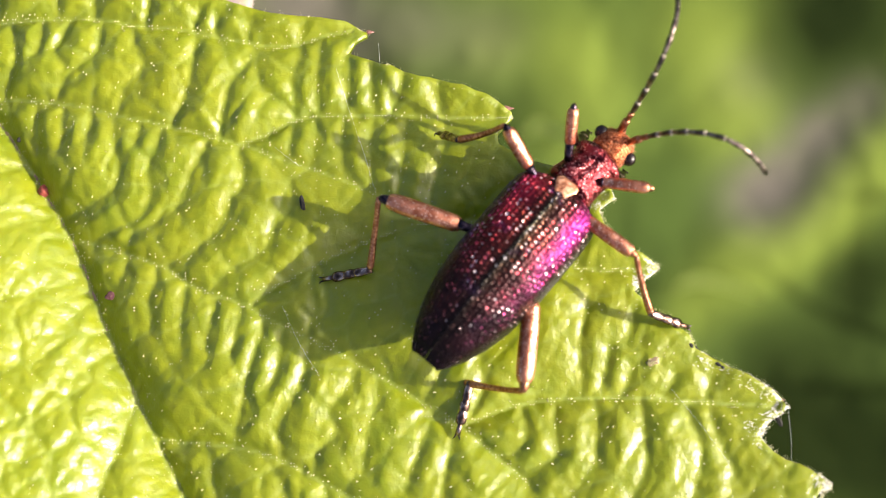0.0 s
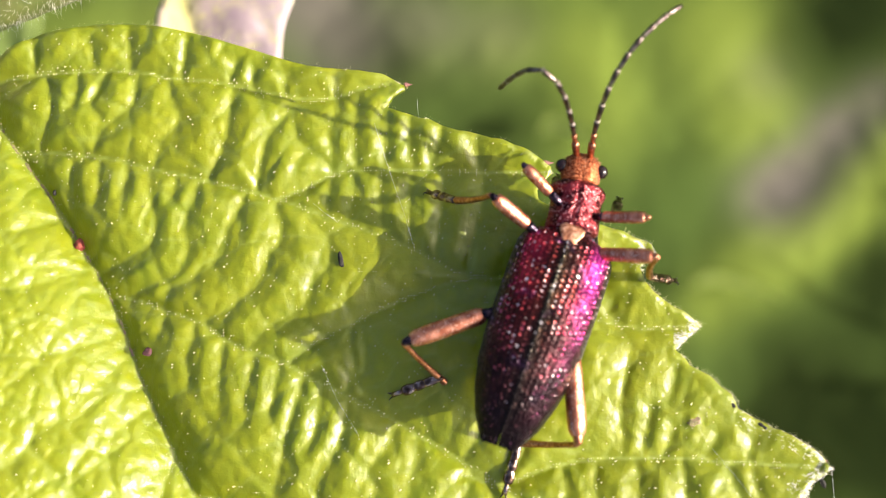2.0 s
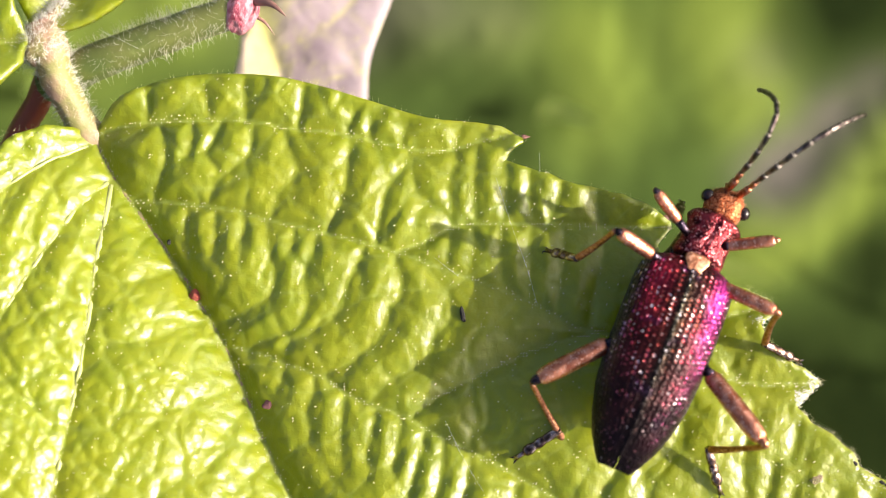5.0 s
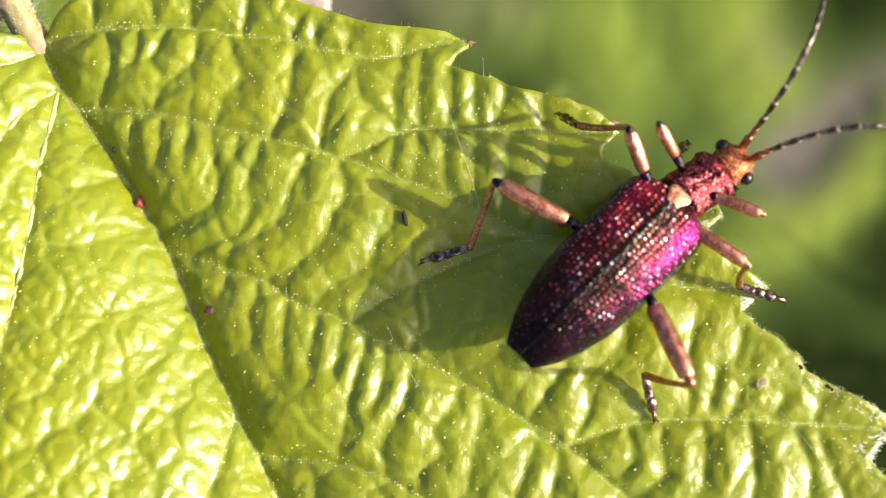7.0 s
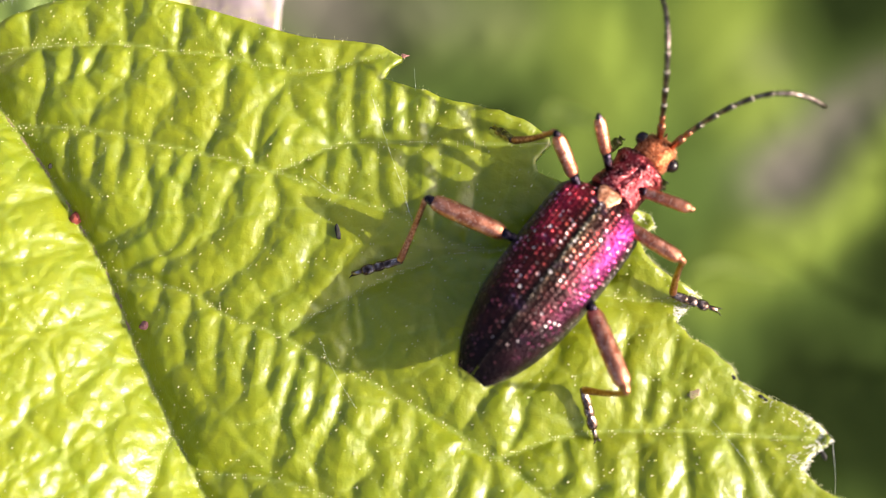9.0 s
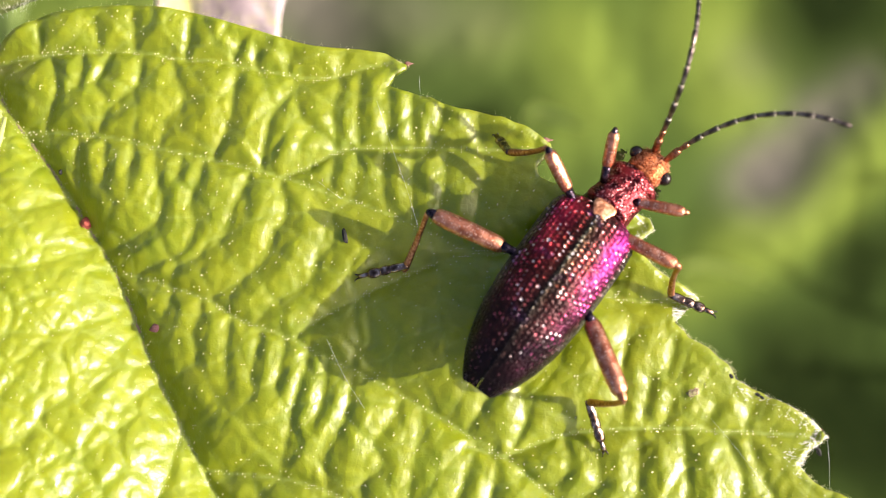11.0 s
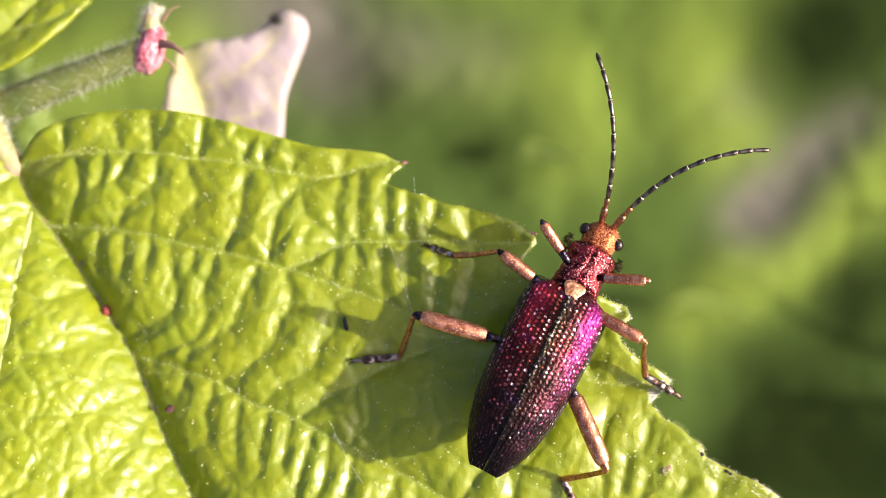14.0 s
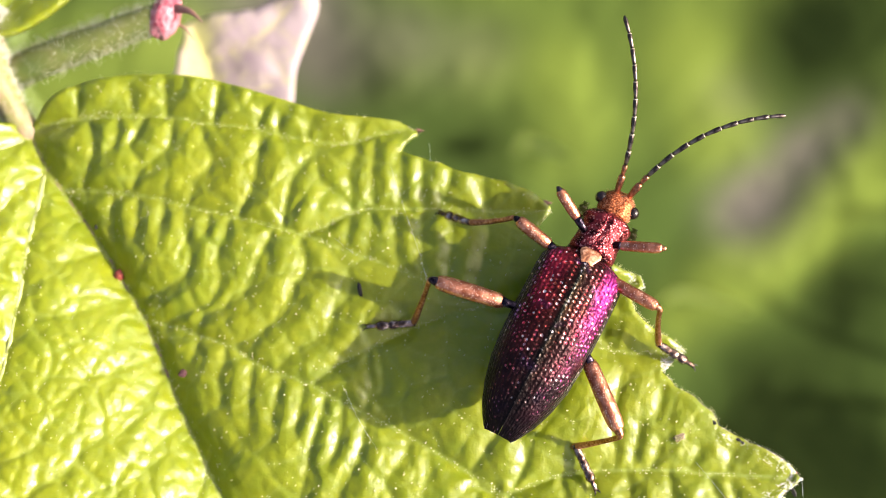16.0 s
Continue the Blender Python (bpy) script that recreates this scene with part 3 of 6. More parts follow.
RIGHT += [(5.75, -0.15), (5.4, -0.5), (5.75, -0.9), (6.3, -1.2), (6.8, -1.65), (6.95, -2.0), (7.35, -2.25), (7.81, -2.5), (8.3, -2.7), (8.8, -3.02), (9.2, -3.5), (8.75, -3.8), (8.45, -4.22),
         (8.8, -4.62), (9.45, -4.93), (10.12, -5.4), (9.75, -5.9), (9.5, -6.5), (10.1, -7.2), (11.2, -8.4), (10.6, -9.4), (11.4, -11), (12.2, -12.6), (11.2, -13.4), (11.4, -15.4), (11.8, -17.2), (10.6, -17.6), (10.2, -20), (10.0, -22), (8.9, -22), (8.0, -25), (6.5, -29.5)]
LEFT = [(4.5, -27), (3.0, -26.2), (1.5, -27), (-1.2, -24.4), (-4.6, -25), (-6.6, -22), (-9.8, -22), (-11.6, -18.4), (-15, -18), (-16, -14.2), (-19, -12.8), (-18.9, -9), (-21.3, -6.6),
        (-20.2, -3.4), (-21.2, -0.4), (-19.3, 2.0), (-19.0, 4.1), (-17.4, 5.0), (-16.64, 5.75), (-15.74, 6.6), (-14.67, 7.05), (-14.0, 7.08)]
MIDRIB = (
    [(-13.6, 7.0), (-12.89, 5.64), (-11.26, 3.49), (-9.65, 0.94), (-8.68, -1.26), (-7.28, -3.97), (-4.6, -9), (-0.5, -17), (6.5, -29.5)],
)
SIDE_VEINS = (
    [(-13.23, 7.01), (-12.14, 7.15), (-10.89, 7.19), (-9.17, 7.18), (-7.92, 6.93), (-6.99, 6.85), (-5.75, 6.60), (-4.52, 6.36), (-3.61, 6.34), (-2.70, 6.63), (-1.60, 6.78)],
    [(-12.34, 5.08), (-11.24, 4.97), (-10.31, 4.84), (-9.38, 4.68), (-8.60, 4.45), (-7.68, 4.26), (-6.75, 4.02), (-5.68, 3.74), (-4.62, 3.43), (-3.56, 3.02), (-2.65, 2.72), (-1.31, 2.16), (0.22, 1.44), (2.53, 1.59), (4.72, 2.16)],
    [(-5.07, 3.56), (-4.32, 3.83), (-3.57, 4.23), (-2.67, 4.35), (-1.62, 4.31), (-0.57, 4.30), (0.93, 4.25), (2.23, 4.22)],
    [(-9.45, 1.02), (-8.77, 0.89), (-8.00, 0.59), (-6.94, 0.22), (-6.33, -0.20), (-5.58, -0.51), (-4.68, -0.83), (-4.08, -1.19), (-3.19, -1.61), (-2.60, -1.90), (-1.87, -2.29), (-1.14, -2.71), (-0.41, -3.14), (0.31, -3.56), (1.02, -4.03), (1.73, -4.65), (2.61, -5.35)],
    [(0.02, -3.68), (0.88, -3.93), (1.74, -3.63), (2.32, -3.44), (3.32, -3.29), (5.18, -3.23), (6.59, -3.33), (8.00, -3.41), (8.91, -3.45)],
)
FORKS = (
    [(-4.63, -0.8), (-3.73, -0.16), (-2.53, 0.43), (-1.0, 1.1), (0.2, 1.4)],
    [(1.0, 1.45), (2.6, 0.6), (4.2, 0.1), (6.0, 0.12)],
    [(-7.0, -4.3), (-4.38, -4.61), (-2.18, -5.6), (2, -8), (11.8, -12.6)],
    [(-5, -8.3), (0, -11), (11, -17)],
)
LEFT_VEINS = (
    [(-13.0, 5.5), (-13.03, 4.1), (-13.37, 0.61), (-14.04, -3.35), (-14.6, -7), (-15.5, -14)],
    [(-13.1, 5.57), (-14.46, 3.63), (-15.83, 1.34), (-18.8, -4), (-19, -9)],
    [(-13.48, 6.74), (-14.89, 5.8), (-16.07, 4.94), (-19, 2)],
    [(-7.68, -2.98), (-7.93, -4.26), (-8.9, -9), (-9.8, -21)],
    [(-14.09, -3.63), (-15.45, -4.37), (-21, -6.5)],
)
# the small veins that part the quilted cells, strip by strip
RUNGS_TOP = (
    [(-11.87, 8.00), (-11.98, 7.15)],
    [(-10.33, 7.99), (-10.18, 7.18)],
    [(-9.24, 8.11), (-9.16, 7.18)],
    [(-7.61, 7.97), (-7.73, 6.91)],
    [(-6.23, 7.32), (-6.35, 7.00), (-6.45, 6.73)],
    [(-4.81, 7.02), (-4.95, 6.44)],
    [(-3.34, 6.79), (-3.55, 6.38)],
    [(-5.77, 7.19), (-5.81, 6.62)],
)
RUNGS_UPPER = (
    [(-11.57, 7.14), (-11.39, 6.55), (-11.32, 6.15), (-11.51, 5.60), (-11.79, 5.03)],
    [(-10.73, 7.19), (-10.61, 6.71), (-10.72, 6.23)],
    [(-9.87, 7.15), (-9.99, 6.62), (-10.25, 6.20), (-9.73, 5.66)],
    [(-8.98, 7.14), (-8.98, 6.70), (-9.07, 6.19), (-9.73, 5.66), (-10.02, 5.31), (-10.19, 4.82)],
    [(-8.14, 6.95), (-8.01, 6.42), (-7.73, 5.82), (-7.80, 5.59), (-8.24, 5.12), (-8.48, 4.46)],
    [(-6.34, 6.75), (-6.39, 5.58), (-6.55, 4.92), (-6.91, 4.08)],
    [(-4.74, 6.39), (-4.82, 5.89), (-5.26, 5.34), (-5.43, 4.72), (-5.59, 3.74)],
    [(-4.71, 6.37), (-4.61, 5.57), (-4.37, 4.98), (-3.85, 4.68), (-3.59, 4.23)],
    [(-3.53, 6.34), (-3.46, 5.96), (-3.65, 5.41), (-3.58, 4.71), (-3.59, 4.23)],
    [(-2.91, 6.43), (-2.97, 5.57), (-2.95, 4.79), (-2.88, 4.34)],
    [(-2.13, 6.03), (-2.10, 5.10), (-2.22, 4.32)],
    [(-1.48, 5.72), (-1.50, 4.94), (-1.35, 4.31)],
    [(-0.63, 5.56), (-0.73, 4.91), (-1.02, 4.30)],
    [(0.29, 5.32), (0.34, 4.59), (0.25, 4.27)],
)
RUNGS_INNER = (
    [(-3.57, 4.20), (-3.66, 3.71), (-3.71, 3.13)],
    [(-3.02, 4.31), (-2.96, 3.68), (-3.18, 2.97)],
    [(-2.22, 4.31), (-2.29, 3.40), (-2.17, 2.56)],
    [(-1.45, 4.31), (-1.49, 3.40), (-1.49, 2.26)],
    [(-0.57, 4.30), (-0.60, 3.52), (-0.74, 2.04)],
    [(0.49, 4.26), (0.40, 3.25), (0.03, 1.56)],
)
RUNGS_MIDDLE = (
    [(-10.78, 4.90), (-10.73, 4.26), (-10.69, 3.75)],
    [(-9.97, 4.78), (-9.98, 4.31), (-9.94, 3.84)],
    [(-9.13, 4.60), (-9.18, 3.95)],
    [(-8.57, 4.43), (-8.49, 3.84), (-8.30, 3.07), (-8.32, 2.55), (-8.70, 2.18), (-9.41, 1.81), (-10.04, 1.66)],
    [(-7.81, 4.27), (-7.84, 3.68)],
    [(-7.17, 4.12), (-7.31, 3.48), (-7.48, 2.87), (-7.38, 2.10), (-7.61, 1.57), (-8.18, 1.34), (-9.07, 0.99)],
    [(-5.90, 3.79), (-5.98, 3.40), (-6.32, 2.71), (-6.43, 2.18), (-6.72, 1.76), (-7.28, 1.42), (-8.02, 1.12)],
    [(-5.07, 3.56), (-4.91, 2.94), (-4.88, 2.41), (-5.19, 2.03), (-5.36, 1.50), (-5.73, 1.00), (-6.35, 0.56), (-6.94, 0.25)],
    [(-4.24, 3.28), (-3.97, 2.79), (-3.67, 2.46), (-3.54, 2.06), (-3.65, 1.64), (-4.01, 1.25), (-4.19, 0.75), (-4.56, 0.45), (-5.15, 0.15), (-5.70, -0.45)],
)
RUNGS_LOWER = (
    [(-7.97, 0.56), (-8.08, 0.14), (-8.22, -0.16)],
    [(-7.20, 0.31), (-7.22, -0.23), (-7.34, -0.71), (-7.25, -1.30)],
    [(-6.36, -0.20), (-6.39, -0.70), (-6.45, -1.15), (-6.41, -1.92)],
    [(-5.58, -0.52), (-5.58, -0.99), (-5.67, -1.44), (-5.76, -1.88)],
    [(-4.84, -0.77), (-4.92, -1.28), (-5.04, -2.02)],
    [(-4.20, -1.13), (-4.30, -1.57), (-4.47, -2.16), (-4.61, -2.74), (-4.72, -3.32), (-4.93, -4.04)],
    [(-3.77, -1.34), (-3.77, -2.01), (-3.88, -2.68), (-4.08, -3.03)],
    [(-3.06, -1.70), (-3.15, -2.56), (-3.32, -3.14), (-3.60, -3.64), (-3.78, -4.03), (-3.71, -4.93)],
    [(-1.78, -2.34), (-1.95, -2.86), (-2.37, -3.42), (-2.49, -3.73), (-2.20, -4.13), (-2.77, -4.59), (-2.85, -5.16)],
    [(-1.27, -2.66), (-1.31, -3.41), (-1.45, -4.12), (-1.59, -5.06)],
    [(0.18, -3.49), (0.09, -3.99), (-0.12, -4.56), (-0.48, -5.52)],
    [(0.74, -3.86), (0.65, -4.52), (0.39, -5.93)],
)
RUNGS_TIP = (
    [(2.41, -3.44), (2.60, -4.08), (2.31, -4.62), (1.73, -4.68)],
    [(3.29, -3.29), (3.31, -4.07), (3.37, -4.64), (2.73, -5.09)],
    [(4.36, -3.25), (4.39, -3.95), (4.29, -4.91), (3.56, -5.75)],
    [(5.49, -3.24), (5.58, -4.05), (5.55, -5.17), (4.82, -6.29)],
    [(6.59, -3.33), (6.97, -4.46), (6.89, -5.29), (6.20, -6.82)],
    [(7.25, -3.37), (7.33, -4.03), (7.92, -5.42)],
    [(3.95, -1.93), (4.03, -2.64), (3.96, -3.27)],
    [(4.75, -1.86), (4.59, -2.64), (4.49, -3.25)],
    [(5.28, -2.49), (5.03, -3.23)],
    [(6.41, -2.62), (6.00, -3.30)],
    [(7.33, -2.47), (7.15, -3.36)],
    [(-0.05, -3.28), (0.46, -2.53), (0.89, -1.95)],
    [(1.35, -2.30), (1.48, -2.95), (1.00, -3.98)],
    [(2.50, -0.63), (2.20, -1.50), (1.54, -2.09), (1.35, -2.30)],
    [(4.23, -0.62), (4.10, -1.35), (3.95, -1.93)],
    [(5.38, -0.98), (5.21, -1.77)],
)
RUNGS_LEFT = (
    [(-9.13, -0.63), (-9.69, -1.43), (-10.26, -2.17), (-11.26, -2.99), (-11.54, -3.47), (-12.87, -4.24)],
    [(-11.26, -2.99), (-10.73, -3.58), (-10.19, -4.21), (-10.28, -4.93)],
    [(-13.10, -0.41), (-12.29, -0.64), (-11.38, -0.73), (-10.37, -0.47), (-9.48, -0.09)],
    [(-13.18, -2.05), (-12.21, -2.63), (-11.26, -2.99)],
    [(-8.50, -2.01), (-9.19, -2.75), (-9.31, -3.33), (-10.20, -4.10)],
    [(-13.32, 3.26), (-12.52, 2.79), (-11.75, 2.87), (-11.08, 3.25)],
    [(-13.33, 1.41), (-12.42, 1.11), (-11.59, 1.26), (-10.32, 1.72)],
)
VEINS = [smooth_line(v, 0.5) for v in MIDRIB + SIDE_VEINS + FORKS + LEFT_VEINS]


def cut(line, x0, x1):
    return line[(line[:, 0] >= x0) & (line[:, 0] <= x1)]


def small_veins():
    """The small veins between the leaf's side veins: those that show, and ladders where the leaf runs out of sight."""
    rng = np.random.default_rng(17)
    mid, s1, s2, s2b, s3, s3b, s3c, s2c, s4, s5, l1, l0, l00 = VEINS[:13]
    rungs = [smooth_line(r, 0.25) for strip in (RUNGS_TOP, RUNGS_UPPER, RUNGS_INNER, RUNGS_MIDDLE, RUNGS_LOWER, RUNGS_TIP, RUNGS_LEFT) for r in strip]
    ties = []
    for a, b, step, links in ((cut(s3, -4.3, -0.6), s3c, 1.15, 1), (s2c, cut(s2, 0.2, 5), 1.0, 1), (s4, s5, 1.3, 2), (l1, l0, 1.6, 1), (l0, l00, 1.4, 1), (l00, np.array(LEFT[-6:][::-1], float), 1.3, 1)):
        more = ladder(a[::2] if len(a) > 6 else a, b[::2] if len(b) > 6 else b, step * 1.10, links, rng)
        rungs += more[0]
        ties += more[1]
    return rungs, ties


def bramble_leaf():
    leaf = thing("bramble_leaf", "lime green quilted bramble leaflet with toothed rim and fine bristles", "leaf", LEAF, "leaflets of the bramble")
    blade = Blade(rough_rim(np.vstack([TOP, RIGHT, LEFT]), 4), VEINS, 0.075, 0.35, (-17.4, 10.6, -6.4, 9), 0.75, 0.22, 11, (-13.5, 6.9, -0.857, -0.516, 0.30), small_veins())
    blade.build("blade", M_LEAF, leaf, 0.22)
    view = (-17.5, 10.6, -6.4, 8.6)
    blade_hairs(blade, leaf, 3200, view, 5)
    rim_hairs(blade, leaf, view, 6)
    rim_hairs(blade, leaf, (3.6, 10.6, -6.4, 2.6), 7, 0.018, 0.15)
    # the midrib, pinkish near the stalk, and the pale veins of the raised half
    for k, last, r0, r1, material, words in ((0, -8.6, 0.12, 0.05, M_NODE, "pinkish midrib"), (10, -99, 0.085, 0.05, M_VEIN, "pale side vein"), (11, -99, 0.07, 0.045, M_VEIN, "pale side vein"), (12, -99, 0.06, 0.04, M_VEIN, "pale side vein")):
        ln = smooth_line(VEINS[k][::2], 0.12)
        ln = ln[(ln[:, 0] < last) if k == 0 else (ln[:, 1] > -8)]
        z = blade.height(ln)[0]
        shift = (ln + (2.5, 0.0)) * np.minimum(-z / 32, 0)[:, None]
        rr = np.linspace(r0, r1, len(ln))
        part("midrib" if k == 0 else "side_vein", tube(bmesh.new(), np.column_stack([ln + shift, z - 0.72 * rr]), rr, 10, np.random.default_rng(90 + k), 0.06), material, leaf, words)
    # withered tips of the teeth
    for x, y, turn, size in ((-1.40, 6.58, -40, 0.22), (2.36, 4.33, -38, 0.28), (9.2, -3.48, -50, 0.16)):
        bm = lathe(bmesh.new(), [(-0.5, 0.25), (-0.2, 0.42), (0.1, 0.32), (0.5, 0.14), (0.9, 0.03)], 8, 0.6)
        tip = part("tooth_tip", bm, M_TIP, leaf, "withered brown tooth tip")
        x, y = x - 0.26 * math.cos(radians(turn)), y - 0.26 * math.sin(radians(turn))
        tip.matrix_basis = pose(x * MM, y * MM, (blade.height(np.array([[x, y]]))[0][0] - 0.1) * MM, 0, 0, turn - 50) @ Matrix.Scale(size * 0.8, 4)
    for x, y, size, turn in ((6.84, -1.93, 0.15, -40), (7.12, -2.16, 0.09, -20), (7.54, -2.42, 0.13, -35), (8.15, -2.70, 0.07, -30), (8.96, -3.84, 0.12, -60)):
        bm = bmesh.new()
        bmesh.ops.create_icosphere(bm, subdivisions=3, radius=MM)
        for v in bm.verts:
            v.co *= 1 + 0.5 * noise.noise(v.co * 1600 + Vector((x, y, 0)))
        nick = part("withered_nick", bm, M_SPECK, leaf, "black withered nick in the rim")
        nick.matrix_basis = pose(x * MM, y * MM, (blade.height(np.array([[x, y]]))[0][0] - 0.06) * MM, 0, 0, turn) @ Matrix.Diagonal((size * 1.15, size * 0.5, size * 0.5, 1))
    # white down on the tips of the teeth; along the upper rim it stands in for glints of light
    rng = np.random.default_rng(61)
    roots, ways = [], []
    for x, y, ax, ay in ((9.12, -3.45, 1, 0.1), (8.9, -3.7, 0.8, -0.5), (8.5, -4.1, 1, -0.2), (6.0, 0.15, 1, 0.1), (5.6, -0.3, 0.9, -0.4), (4.85, 2.15, 1, 0.2), (4.65, 1.8, 1, -0.3), (10.0, -5.4, 1, 0), (8.7, -3.0, 0.6, 0.8), (8.3, -2.78, 0.6, 0.8), (7.8, -2.55, 0.6, 0.8), (7.2, -2.25, 0.6, 0.8)):
        for _ in range(260 if ay < 0.5 else 70):
            px, py = x + rng.normal(0, 0.16), y + rng.normal(0, 0.16)
            roots.append((px, py, 0))
            ways.append((ax + rng.normal(0, 0.5), ay + rng.normal(0, 0.5), rng.uniform(0.3, 1.2)))
    roots = np.array(roots)
    roots = roots[inside(roots[:, :2], blade.outline)]
    ways = ways[:len(roots)]
    roots[:, 2] = blade.height(roots[:, :2])[0] - 0.02
    hairs("tip_down_and_glints", roots, np.array(ways), rng.uniform(0.04, 0.12, len(roots)), 0.012, leaf, M_DOWN)
    # a pale scar
    x, y = 5.82, -2.32
    bm = bmesh.new()
    bmesh.ops.create_icosphere(bm, subdivisions=3, radius=MM)
    for v in bm.verts:
        v.co *= 1 + 0.5 * noise.noise(v.co * 1800)
    scar = part("scar", bm, M_NODE, leaf, "pale dried scar")
    scar.matrix_basis = pose(x * MM, y * MM, (blade.height(np.array([[x, y]]))[0][0] + 0.0) * MM, 0, 0, 20) @ Matrix.Diagonal((0.17, 0.10, 0.05, 1))
    return blade


main_blade = bramble_leaf()


def rest(x, y):
    """The height of the leaf's surface at a place, in millimetres."""
    return float(main_blade.height(np.array([[x, y]], float))[0][0])


def side_leaflets():
    up = thing("bramble_leaf", "lime green bramble leaflet of the same shoot, seen at its base", "leaf", LEAF + Vector((0, 0, 0.2 * MM)), "leaflets of the bramble")
    edge = rough_rim(np.vstack([smooth_line([(-15.05, 9.75), (-14.17, 9.75), (-13.08, 10.26), (-12.16, 11.07), (-11.4, 11.88), (-10.66, 12.7), (-9.2, 14.6), (-8.2, 17.5), (-8.0, 20.5)], 0.4),
                                smooth_line([(-10.5, 20), (-13.5, 18.4), (-15.6, 16), (-16.3, 13), (-15.85, 11.2), (-15.3, 9.9)], 0.4)]), 8)
    veins = [smooth_line(v, 0.5) for v in ([(-15.06, 9.9), (-14.38, 10.83), (-13.31, 11.89), (-12.55, 12.71), (-10.5, 15.5), (-8.0, 20.5)],
                                           [(-14.4, 10.8), (-14.7, 12.5), (-15.4, 15)], [(-13.9, 11.2), (-12.6, 11.4), (-11.4, 12)], [(-13, 12.2), (-11.6, 12.8), (-9.6, 14.4)], [(-13, 12.2), (-13.3, 14), (-13.6, 17.5)])]
    b = Blade(edge, veins, 0.10, 0.4, (-17, -10, 9, 14.5), 0.5, 0.16, 21, turn=0.6)
    b.build("blade", M_LEAF, up, 0.22)
    blade_hairs(b, up, 150, (-17, -10, 9.6, 14), 22)
    rim_hairs(b, up, (-17, -10, 9.5, 14), 23)

    left = thing("bramble_leaf", "glossy lime green bramble leaflet of the same shoot", "leaf", LEAF + Vector((0, 0, 0.9 * MM)), "leaflets of the bramble")
    edge = rough_rim(np.vstack([smooth_line([(-15.15, 9.3), (-15.5, 10.4), (-16.0, 11.6), (-17.0, 12.5), (-19.5, 13.4), (-23, 12.5), (-27.5, 9)], 0.4),
                                smooth_line([(-24.5, 6.9), (-21.5, 5.9), (-18.6, 6.3), (-16.72, 7.14), (-15.96, 7.7), (-15.22, 8.65)], 0.4)]), 9)
    veins = [smooth_line(v, 0.5) for v in ([(-15.18, 9.38), (-16.04, 9.22), (-16.82, 8.98), (-20, 8.6), (-27.5, 9)], [(-15.9, 9.25), (-16.7, 10.6), (-17.6, 12.6)], [(-16.5, 9.1), (-17.4, 7.9), (-18.6, 6.4)])]
    b = Blade(edge, veins, 0.10, 0.4, (-17.6, -15, 6.8, 13), 0.5, 0.16, 31, turn=0.2)
    b.build("blade", M_LEAF, left, 0.22)
    blade_hairs(b, left, 160, (-17.6, -15, 7, 12.8), 32)
    rim_hairs(b, left, (-17.6, -15, 7, 12.8), 33)


side_leaflets()


def fuzz(line, radii, count, length, seed, parent, up=0.0):
    """Long soft hairs round a stalk."""
    rng = np.random.default_rng(seed)
    line = np.array(line)
    roots, ways = [], []
    for _ in range(count):
        t = rng.uniform(0, len(line) - 1.001)
        k = int(t)
        p, d = line[k] + (line[k + 1] - line[k]) * (t - k), line[k + 1] - line[k]
        w = np.cross(d, rng.normal(0, 1, 3))
        w /= np.linalg.norm(w)
        w[2] = abs(w[2]) * 0.8 + up
        roots.append(p + w * radii[k] * 0.95)
        ways.append(w + rng.normal(0, 0.35, 3))
    hairs("stalk_hairs", roots, np.array(ways), rng.uniform(0.4, 1.2, count) * length, 0.0065, parent, M_DOWN)


